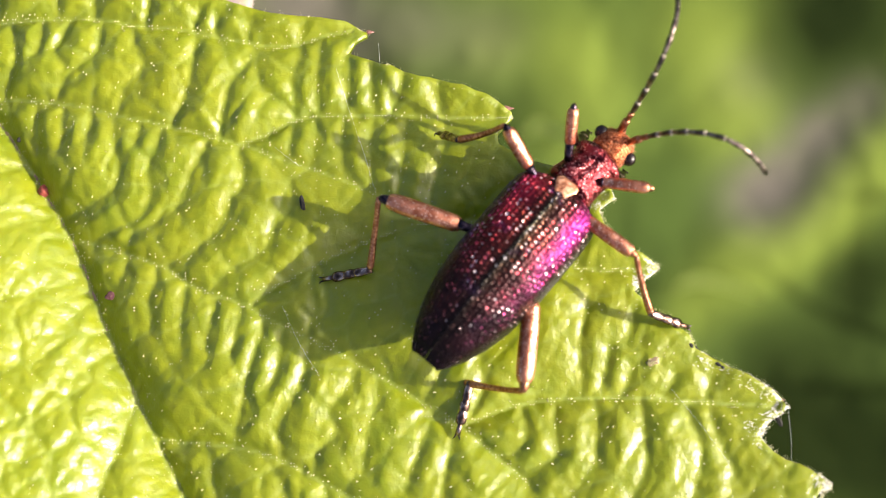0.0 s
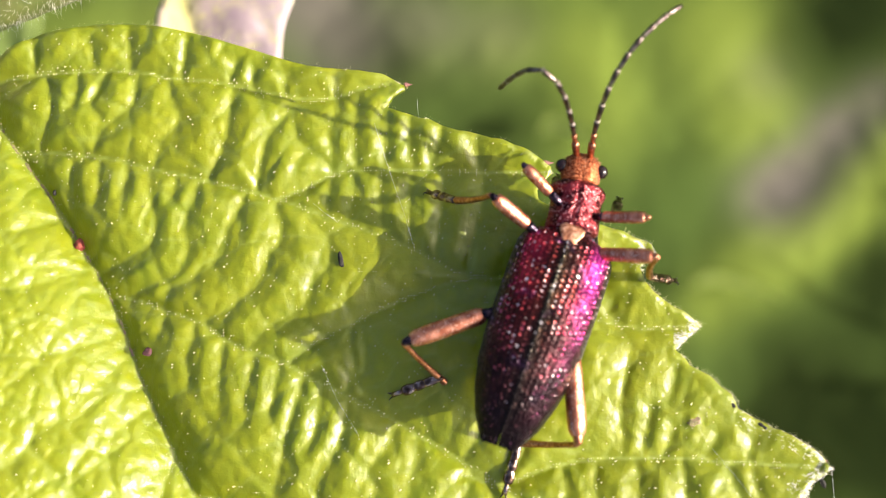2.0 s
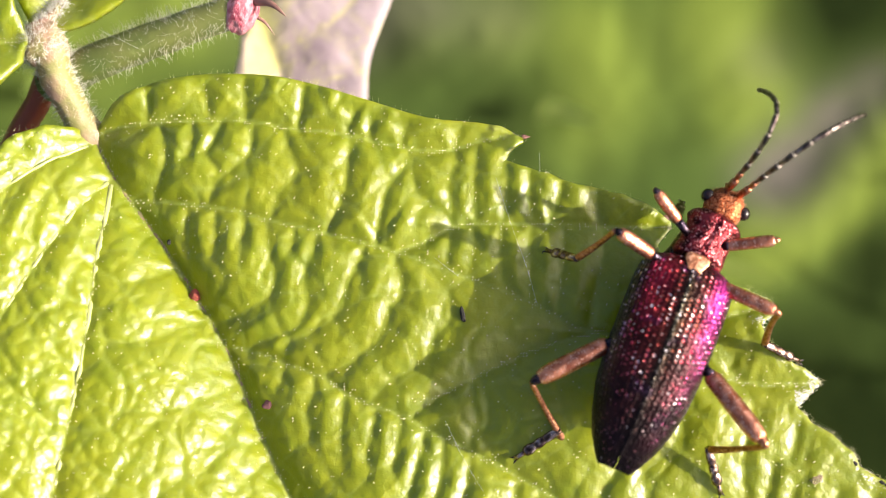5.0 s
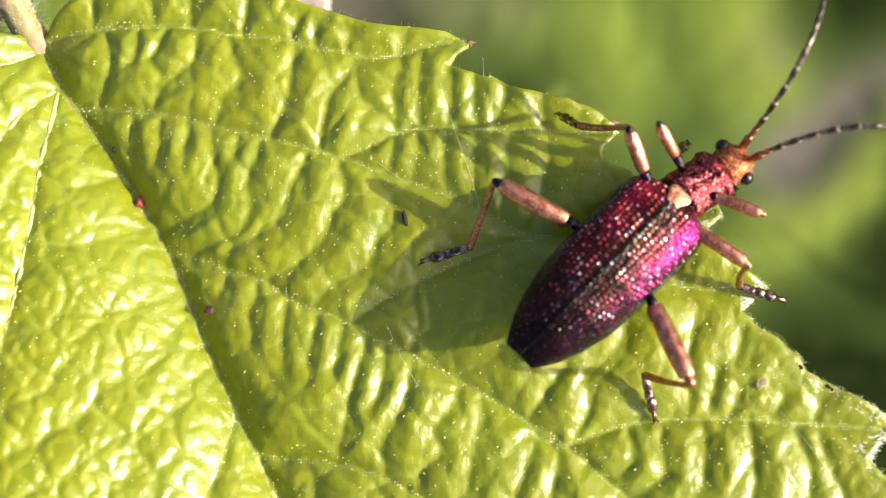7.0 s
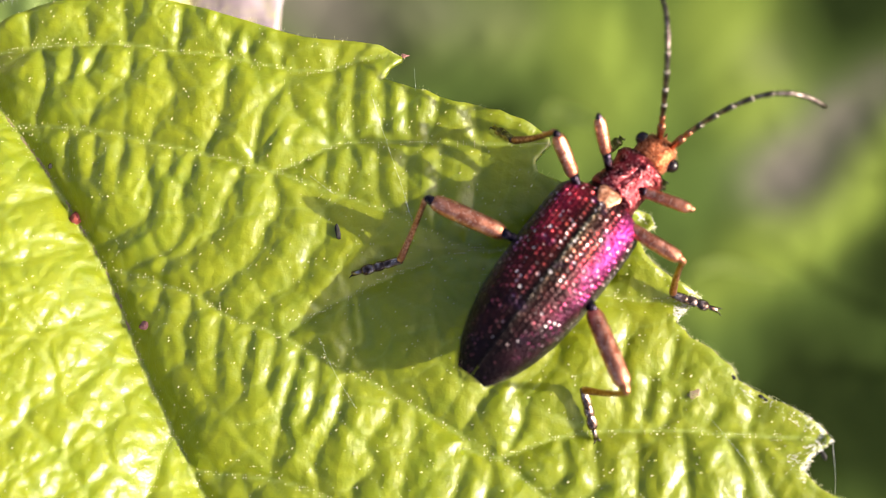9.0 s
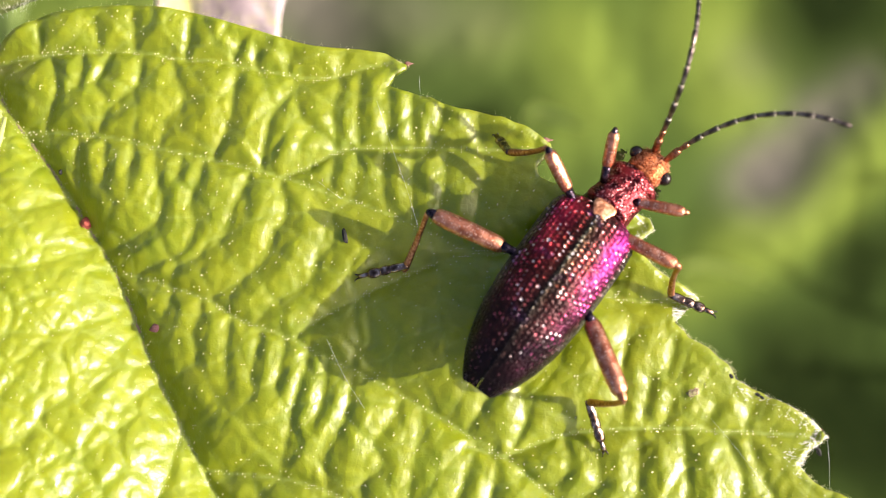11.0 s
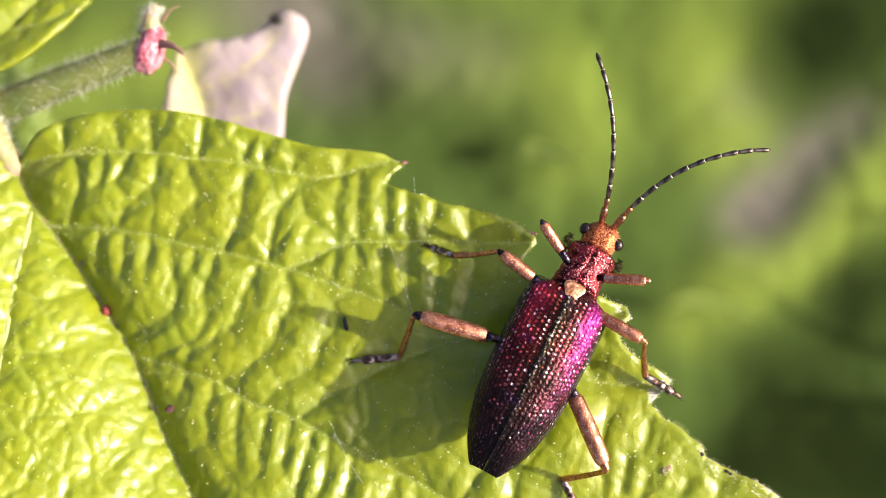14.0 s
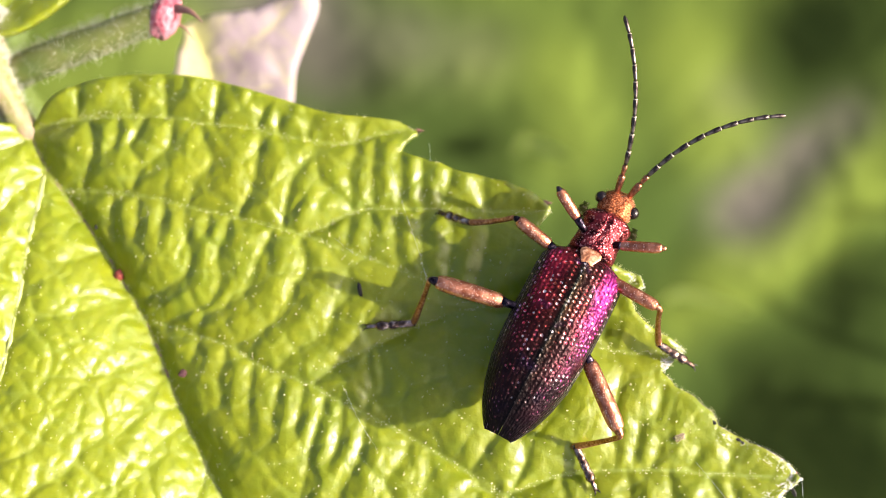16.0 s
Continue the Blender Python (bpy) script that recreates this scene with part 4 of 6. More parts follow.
def shoot():
    """The bramble shoot: a hairy side stalk with a cut pink end and thorns, and the node where the leaflets meet."""
    s = thing("bramble_shoot", "hairy green bramble shoot with a cut pink end and thorns", "stem", LEAF)
    rng = np.random.default_rng(40)
    line = smooth_line([(-15.2, 8.6, -1.6), (-14.0, 8.95, -1.0), (-12.9, 9.3, -0.7), (-11.6, 9.7, -0.5), (-10.6, 10.02, -0.35), (-9.5, 10.35, -0.2)], 0.25)
    radii = np.interp(np.arange(len(line)), [0, len(line) * 0.4, len(line) - 1], [0.54, 0.51, 0.45])
    part("stalk", tube(bmesh.new(), line, radii, 20, rng, 0.02), M_STALK, s)
    fuzz(line, radii, 1000, 0.40, 41, s)
    # the cut end
    d = Vector(line[-1] - line[-4]).normalized()
    end = Vector(line[-1])
    bm = bmesh.new()
    bmesh.ops.create_icosphere(bm, subdivisions=4, radius=MM)
    for v in bm.verts:
        v.co *= 1 + 0.16 * noise.noise(v.co * 1500) + 0.10 * noise.noise(v.co * 4200)
    cut = part("cut_end", bm, M_FLESH, s, "moist pink cut end")
    cut.matrix_basis = Matrix.LocRotScale((end + d * 0.15) * MM, Euler((0, 0, radians(-18))), (0.46, 0.74, 0.55))
    crown = smooth_line([end + d * 0.1 + Vector((0.0, 0.55, 0.0)), end + Vector((0.18, 1.0, 0.25)), end + Vector((0.32, 1.4, 0.2))], 0.1)
    part("bud", tube(bmesh.new(), crown, np.linspace(0.34, 0.10, len(crown)), 12, rng, 0.08), M_NODE, s, "downy pale bud")
    fuzz(crown, np.linspace(0.34, 0.12, len(crown)), 220, 0.42, 42, s)
    for a, b, r in ((end + Vector((0.55, 0.15, 0.3)), end + Vector((1.45, -0.45, 0.7)), 0.15), (end + Vector((0.35, -0.1, -0.2)), end + Vector((0.95, -0.6, -0.45)), 0.06), (end + Vector((0.5, 0.9, 0.2)), end + Vector((1.1, 1.35, 0.3)), 0.06)):
        mid = (a + b) / 2 + Vector((0.02, 0.10, 0.08))
        ln = smooth_line([a, mid, b], 0.12)
        part("thorn", tube(bmesh.new(), ln, r * (1 - np.linspace(0, 0.97, len(ln))) ** 0.8, 10), M_THORN, s, "brown curved thorn")
    # the downy node
    bm = bmesh.new()
    bmesh.ops.create_icosphere(bm, subdivisions=4, radius=MM)
    for v in bm.verts:
        v.co *= 1 + 0.22 * noise.noise(v.co * 1300) + 0.08 * noise.noise(v.co * 5000)
    node = part("node", bm, M_NODE, s, "downy pinkish node")
    node.matrix_basis = pose(-14.85 * MM, 9.35 * MM, -0.2 * MM, 0, 0, 20) @ Matrix.Diagonal((0.62, 0.68, 0.5, 1))
    ring = [(-15.2, 9.0, -0.1), (-14.9, 9.4, 0.1), (-14.6, 9.8, -0.1)]
    fuzz(ring, [0.5, 0.5, 0.5], 420, 0.26, 49, s)
    # node and the short stalks to the leaflets
    for pts, r0, r1, nm in (([(-15.0, 9.75, -0.2), (-14.75, 9.2, -0.25), (-14.5, 8.45, -0.35), (-14.15, 7.7, -0.7), (-13.8, 7.1, -0.95), (-13.4, 6.5, -1.25), (-13.0, 5.85, -1.5)], 0.52, 0.34, "leaf_stalk"),
                            ([(-14.9, 9.3, -0.4), (-14.95, 9.9, -0.35), (-14.45, 10.75, -0.4)], 0.36, 0.08, "leaf_stalk"),
                            ([(-14.8, 9.1, -0.5), (-15.4, 9.3, -0.75), (-16.3, 9.15, -0.95)], 0.34, 0.08, "leaf_stalk"),
                            ([(-14.8, 9.2, -0.6), (-15.8, 8.3, -2.4), (-18.0, 7.0, -5.5), (-22.5, 5.6, -16), (-24, 6.5, -34), (-26, 8.0, -80), (-30, 12.0, -160)], 0.32, 1.5, "main_stem")):
        ln = smooth_line(pts, 0.25 if nm == "leaf_stalk" else 2.0)
        rr = np.linspace(r0, r1, len(ln))
        part(nm, tube(bmesh.new(), ln, rr, 20, rng, 0.07), M_NODE if nm == "leaf_stalk" else M_CANE, s, "" if nm == "leaf_stalk" else "dark red bramble cane")
        if nm == "leaf_stalk":
            fuzz(ln, rr, 1100, 0.34, 43 + int(rr[-1] * 50), s)


shoot()


def pale_leaf():
    """A withered pinkish leaf that hangs lower down, past the shoot's end."""
    ob = thing("withered_leaf", "pale pinkish-white withered leaf, lower down behind the shoot", "leaf", LEAF + Vector((-0.45, 0.25, -9)) * MM)
    ob.scale = (1.075, 1.075, 1.0)
    edge = rough_rim(np.vstack([smooth_line([(-9.9, 12.4), (-8.9, 12.75), (-7.4, 12.85), (-6.65, 13.2), (-6.0, 13.7), (-5.2, 13.4), (-5.0, 12.9), (-5.45, 11.6), (-5.8, 10.4), (-5.9, 8.8), (-6.6, 6.6), (-8.4, 4.9)], 0.4),
                                smooth_line([(-10.2, 6.0), (-10.5, 8.4), (-10.1, 10.6)], 0.4)]), 12, 0.25, 0.05)
    veins = [smooth_line(v, 0.5) for v in ([(-9.6, 12.2), (-8.9, 10.6), (-8.6, 8.0), (-8.4, 5.2)], [(-9.0, 11), (-7.4, 11.6), (-6.0, 12.9)], [(-8.8, 9.6), (-7.4, 9.9), (-5.9, 10.2)])]
    b = Blade(edge, veins, 0.16, 0.16, (-20, 20, -20, 20), 0.5, 0.06, 51)
    b.verts[:, 2] += 0.9 * np.exp(-((b.verts[:, 0] + 5.6) ** 2 + (b.verts[:, 1] - 13.4) ** 2) / 0.5) * 0.5
    b.vein = np.clip(b.vein + np.exp(-((b.verts[:, 0] + 9.3) / 0.55) ** 2) * 0.9, 0, 1)
    b.build("blade", M_PALE, ob, 0.07)
    ln = smooth_line([(-8.4, 5.2, -0.2), (-8.6, 2.5, -4), (-12, -3, -30), (-18, -6, -80), (-20, -8, -152)], 3)
    part("leaf_stalk", tube(bmesh.new(), ln, np.full(len(ln), 0.5), 10), M_STALK, ob)
    bm = bmesh.new()
    bmesh.ops.create_icosphere(bm, subdivisions=3, radius=MM)
    for v in bm.verts:
        v.co *= 1 + 0.4 * noise.noise(v.co * 1500)
    curl = part("curled_corner", bm, M_SPECK, ob, "dark curled corner")
    curl.matrix_basis = pose(-6.0 * MM, 13.35 * MM, 0.2 * MM, 0, 0, -30) @ Matrix.Diagonal((0.36, 0.2, 0.2, 1))


pale_leaf()


# ---- specks and silk on the leaf ----
def grain(name, label, category, x, y, size, material, seed):
    bm = bmesh.new()
    bmesh.ops.create_icosphere(bm, subdivisions=3, radius=MM)
    for v in bm.verts:
        v.co *= 1 + 0.45 * noise.noise(v.co * 1400 + Vector((seed, 0, 0)))
    ob = part(name, bm, material)
    ob.matrix_basis = Matrix.LocRotScale(LEAF + Vector((x, y, rest(x, y) + size[2] * 0.6)) * MM, Euler((0, 0, seed)), size)
    return tagged(ob, label, category)


grain("red_grain", "tiny rust-red grain on the leaf's midrib", "debris", -10.55, 2.45, (0.16, 0.14, 0.12), M_RED, 1)
grain("red_grain", "tiny dull red grain beside the midrib", "debris", -8.45, -0.5, (0.10, 0.13, 0.08), M_DULL, 2)
grain("black_speck", "black crumb on the leaf's upper side", "debris", -3.25, 1.86, (0.07, 0.19, 0.07), M_SPECK, 0.2)
grain("black_speck", "small dark crumb near the shoot", "debris", -11.3, 3.9, (0.06, 0.08, 0.05), M_SPECK, 3)


def silk(points, radius=0.0022):
    ln = smooth_line(points, 0.15)
    ob = part("silk_thread", tube(bmesh.new(), [Vector(p) + LEAF / MM for p in ln], np.full(len(ln), radius), 5), M_SILK)
    tagged(ob, "fine shining spider thread", "thread", "silk threads")


for pts in ([(-1.31, 2.11, 0.35), (-1.6, 3.1, 0.5), (-1.92, 4.01, 0.45), (-2.39, 5.47, 0.5)], 
            [(-4.0, 3.35, 0.3), (-3.7, 3.1, 0.4), (-3.35, 2.85, 0.3)], [(-3.7, -0.9, 0.25), (-3.2, -1.9, 0.35), (-2.7, -2.7, 0.25)],
            [(6.2, -3.0, 0.3), (6.9, -3.9, 0.4), (7.6, -4.9, 0.35)], 
            [(-1.25, 6.1, 0.6), (-1.23, 5.75, 0.5), (-1.24, 5.6, 0.3)], [(9.2, -3.5, 0.0), (9.35, -4.4, -0.5), (9.5, -5.6, -1.5)],
            [(-13.2, 9.6, 0.4), (-12.4, 9.2, 0.5), (-11.9, 8.95, 0.4)], [(-10.65, 9.9, 0.5), (-10.5, 9.55, 0.55), (-10.4, 9.35, 0.5)]):
    silk(pts)


# ---- plants of the background, far below the leaf ----
def broad_leaf(name, label, material, x, y, z, length, width, turn, pitch, seed):
    """A weed's leaf on its stalk, bent, with a keel; millimetres from the leaf's foot."""
    ob = thing(name, label, "plant", (x * MM, y * MM, z * MM), "weeds under the bramble")
    n, k = 14, 6
    verts, faces = [], []
    for i in range(n + 1):
        t = i / n
        w = width / 2 * (math.sin(math.pi * min(1, t * 0.97 + 0.02)) ** 0.8)
        for j in range(-k, k + 1):
            s = j / k
            verts.append((s * w, t * length, abs(s) * w * 0.35 - length * 0.35 * t * t + 0.03 * length * math.sin(9 * t + seed + 2 * s)))
    row = 2 * k + 1
    for i in range(n):
        for j in range(row - 1):
            a = i * row + j
            faces.append((a, a + 1, a + row + 1, a + row))
    blade = sheet("blade", verts, faces, material, ob)
    blade.matrix_basis = pose(0, 0, 0, pitch, 0, turn)
    mod = blade.modifiers.new("thick", "SOLIDIFY")
    mod.thickness = 0.0004
    down = Matrix.Rotation(radians(turn), 3, "Z") @ Vector((0, -0.2 * length, 0))
    ln = [(0, 0, 0), (down.x, down.y, -0.5 * z), (down.x * 1.3, down.y * 1.3, -z - 3)]
    ln = smooth_line(ln, 4)
    part("stalk", tube(bmesh.new(), ln, np.full(len(ln), 0.9), 8), material, ob)
    return ob


# x, y, z, length, width, turn, pitch, tone
PLACES = ((-66, 52, 30, 60, 30, 30, 10, 0), (-20, -40, 30, 60, 30, 160, 10, 0), (100, -20, 20, 60, 30, 120, 10, 1), (-95, -10, 40, 60, 30, 70, 10, 1), (110, 90, 6, 46, 12, 100, 4, 1), (-10, 128, 6, 40, 14, 30, 4, 0))
for i, (x, y, z, ln, w, turn, pitch, tone) in enumerate(PLACES):
    broad_leaf("weed_leaf", ("green leaf of a low weed on the mossy ground", "dark green leaf of a low weed")[tone], (M_WEED, M_WEED_DARK)[tone], x, y, z, ln, w, turn, pitch, i)


def grass_tuft():
    """Grass between the weeds, as one stuff object."""
    rng = np.random.default_rng(77)
    verts, faces = [], []
    for _ in range(260):
        x, y = rng.uniform(-150, 150), rng.uniform(-110, 170)
        if -45 < x < 95 and -12 < y < 95 and rng.uniform() < 0.85:
            continue
        ln, w, a, lean = rng.uniform(12, 34), rng.uniform(1.0, 2.0), rng.uniform(0, 6.28), rng.uniform(0.2, 1.0)
        n = len(verts)
        for i in range(5):
            t = i / 4
            cx, cy, cz = x + math.cos(a) * lean * ln * t * t, y + math.sin(a) * lean * ln * t * t, ln * t * (1 - 0.35 * lean * t) - 1
            ww = w * (1 - t) ** 0.7 + 0.1
            verts += [(cx - math.sin(a) * ww, cy + math.cos(a) * ww, cz), (cx, cy, cz - 0.5), (cx + math.sin(a) * ww, cy - math.cos(a) * ww, cz)]
            if i:
                b = n + 3 * (i - 1)
                faces += [(b, b + 1, b + 4, b + 3), (b + 1, b + 2, b + 5, b + 4)]
    ob = sheet("grass", verts, faces, M_GRASS)
    tagged(ob, "loose green grass on the mossy ground", "grass", kind="stuff")


grass_tuft()


# ---- the beetle ----
ELY_LEN = 5.45
RISE = 0.30       # the body hangs this much higher in its legs
HIPS = {"fore": (0.42, 0.75, 1.75), "middle": (0.62, -0.15, 1.70), "hind": (0.66, -1.90, 1.70)}
LEGS = {"fore": (1.45, 1.30, 1.00), "middle": (1.75, 1.70, 1.20), "hind": (3.00, 2.10, 1.35)}
GIRTH = {"fore": 0.155, "middle": 0.185, "hind": 0.24}


def wing_case(side, parent):
    """One wing case: arched, with ten rows of pits, a raised seam and a turned-down edge."""
    nu, nv = 280, 104
    u, v = np.meshgrid(np.linspace(0, 1, nu), np.linspace(0, 1, nv), indexing="ij")
    half = np.interp(u, [0, 0.02, 0.06, 0.12, 0.3, 0.5, 0.65, 0.78, 0.88, 0.95, 0.985, 1.0], [0.88, 1.12, 1.23, 1.26, 1.26, 1.24, 1.16, 0.99, 0.79, 0.58, 0.46, 0.38])
    top = np.interp(u, [0, 0.04, 0.12, 0.3, 0.5, 0.7, 0.85, 0.95, 1.0], [2.30, 2.52, 2.70, 2.82, 2.80, 2.62, 2.32, 1.98, 1.72])
    low = np.interp(u, [0, 0.1, 0.5, 0.9, 1], [1.62, 1.45, 1.38, 1.45, 1.55])
    phi = v * math.pi / 2
    x = half * np.sin(phi) ** 0.92
    z = low + (top - low) * np.cos(phi) ** 0.75
    shoulder = 0.10 * np.exp(-((u - 0.09) / 0.05) ** 2 - ((v - 0.62) / 0.14) ** 2)
    dip = 0.09 * np.exp(-((u - 0.22) / 0.06) ** 2 - ((v - 0.35) / 0.16) ** 2)
    y = -ELY_LEN * u + 0.08 * np.cos(phi) * (1 - u)
    # pits in rows, each row a shallow groove
    rows = v * 12.5
    k = np.round(rows)
    along = u * ELY_LEN / 0.135 + 0.5 * (k % 2)
    pit = np.exp(-((rows - k) / 0.31) ** 2 - ((along - np.round(along)) / 0.31) ** 2)
    groove = np.exp(-((rows - k) / 0.3) ** 2)
    rng = np.random.default_rng(3 if side > 0 else 4)
    clump = np.kron(rng.uniform(0.55, 1.25, (5, 12)), np.ones((3, 5)))
    own = (clump * rng.uniform(0.1, 1.6, (15, 60)))[np.clip(k, 0, 14).astype(int), np.clip(np.round(along), 0, 59).astype(int)]
    lean = rng.normal(0, 0.018, (2, 15, 60))[:, np.clip(k, 0, 14).astype(int), np.clip(np.round(along), 0, 59).astype(int)]
    # pits and their painted glints grow weaker to the rear and the left edge
    own = own * (1 - 0.55 * np.clip((u - 0.35) / 0.4, 0, 1))
    if side < 0:
        own = own * (1 - 0.12 * np.clip((v - 0.55) / 0.2, 0, 1))
    pit = pit * own
    z = z + (lean[0] * (rows - k) + lean[1] * (along - np.round(along))) * np.exp(-((rows - k) / 0.4) ** 4 - ((along - np.round(along)) / 0.4) ** 4)
    z = z + shoulder - dip - 0.026 * pit - 0.006 * groove + rng.normal(0, 0.003, z.shape)
    x = x - 0.026 * pit * v
    z = z + 0.03 * np.exp(-(v / 0.02) ** 2)
    verts = np.stack([side * (x + 0.006), y, z], -1).reshape(-1, 3)
    idx = np.arange(nu * nv).reshape(nu, nv)
    quads = np.stack([idx[:-1, :-1], idx[1:, :-1], idx[1:, 1:], idx[:-1, 1:]], -1).reshape(-1, 4)
    if side > 0:
        quads = quads[:, ::-1]
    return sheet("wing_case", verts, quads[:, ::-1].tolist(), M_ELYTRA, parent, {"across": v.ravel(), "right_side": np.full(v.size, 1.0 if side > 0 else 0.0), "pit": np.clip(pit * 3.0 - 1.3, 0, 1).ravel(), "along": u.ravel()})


def segment_parts(kind, parent, base, knee_metal, knee_words):
    """Thigh, shin and foot of one leg, each lying along +y from its joint; base: the share of the thigh that is black."""
    lf, lt, la = LEGS[kind]
    g = GIRTH[kind]
    thin = [(0, 0.10), (0.15 * lf, 0.11), ((base - 0.03) * lf, 0.12), ((base + 0.03) * lf, 0.7 * g)]
    club = [(base * lf, 0.10), ((base + 0.015) * lf, 0.70 * g), ((base + 0.06) * lf, 0.92 * g), (0.58 * lf, 1.0 * g), (0.80 * lf, 1.0 * g), (0.89 * lf, 0.90 * g), (0.925 * lf, 0.72 * g), (0.94 * lf, 0.48 * g)]
    thigh = part("thigh", lathe(bmesh.new(), club, 16, 0.85), M_COPPER, parent, "coppery pink thigh")
    part("thigh_base", lathe(bmesh.new(), thin, 12), M_DARK, thigh, "black thigh base")
    knee = [(0.90 * lf, 0.60 * g), (0.93 * lf, 0.58 * g), (0.965 * lf, 0.50 * g), (0.99 * lf, 0.40 * g), (1.0 * lf + 0.03, 0.20 * g)]
    part("knee", lathe(bmesh.new(), knee, 12), knee_metal, thigh, knee_words)
    rings = [(lt * t, r, 0, -0.10 * math.sin(math.pi * t)) for t, r in ((0, 0.055), (0.06, 0.075), (0.3, 0.072), (0.6, 0.08), (0.85, 0.095), (0.96, 0.10), (1, 0.06))]
    shin = part("shin", lathe(bmesh.new(), rings, 12), M_SHIN, parent, "slender copper shin")
    bm = bmesh.new()
    y, w = 0.0, 0.12
    for k, ln in enumerate((0.30, 0.24, 0.26)):
        lathe(bm, [(y - 0.06, 0.092), (y + 0.04 * la, 0.105), (y + ln * la * 0.55, w + 0.012 * k), (y + ln * la * 0.9, w + 0.008 * k), (y + ln * la * 1.02, w * 0.95), (y + ln * la * 1.12, w * 0.72)], 12, 0.7)
        y += ln * la * 0.93
    lathe(bm, [(y - 0.05, 0.06), (y + 0.1 * la, 0.065), (la, 0.07)], 8, 0.8)
    foot = part("foot", bm, M_FOOT, parent, "black lobed foot")
    for s in (-1, 1):
        ln = smooth_line([(0.02 * s, la - 0.05, 0), (0.07 * s, la + 0.07, 0.02), (0.10 * s, la + 0.13, -0.06)], 0.04)
        part("claw", tube(bmesh.new(), ln, np.linspace(0.03, 0.006, len(ln)), 6), M_DARK, foot)
    return thigh, shin, foot


ANT = [0.65, 0.32, 0.44, 0.51, 0.51, 0.49, 0.47, 0.45, 0.43, 0.41, 0.49]


def antenna_parts(parent):
    out = []
    for k, ln in enumerate(ANT):
        r = 0.098 if k == 0 else 0.074 - 0.0012 * k
        rings = [(0, r * 0.55), (0.12 * ln, r * 0.8), (0.7 * ln, r * 1.05), (0.93 * ln, r), (ln, r * 0.6)]
        if k == len(ANT) - 1:
            rings[-2:] = [(0.9 * ln, r * 0.7), (ln, r * 0.2)]
        seg = part("antenna_segment", lathe(bmesh.new(), rings, 10), M_SHIN if k < 2 else M_HORN, parent, "coppery antenna base" if k < 2 else "black antenna segment")
        if 1 < k < len(ANT) - 1:
            part("joint_ring", lathe(bmesh.new(), [(0.945 * ln, r * 0.85), (0.96 * ln, r * 1.02), (0.99 * ln, r * 0.98), (ln + 0.005, r * 0.6)], 10), M_RING, seg, "pale joint ring")
        out.append(seg)
    return out


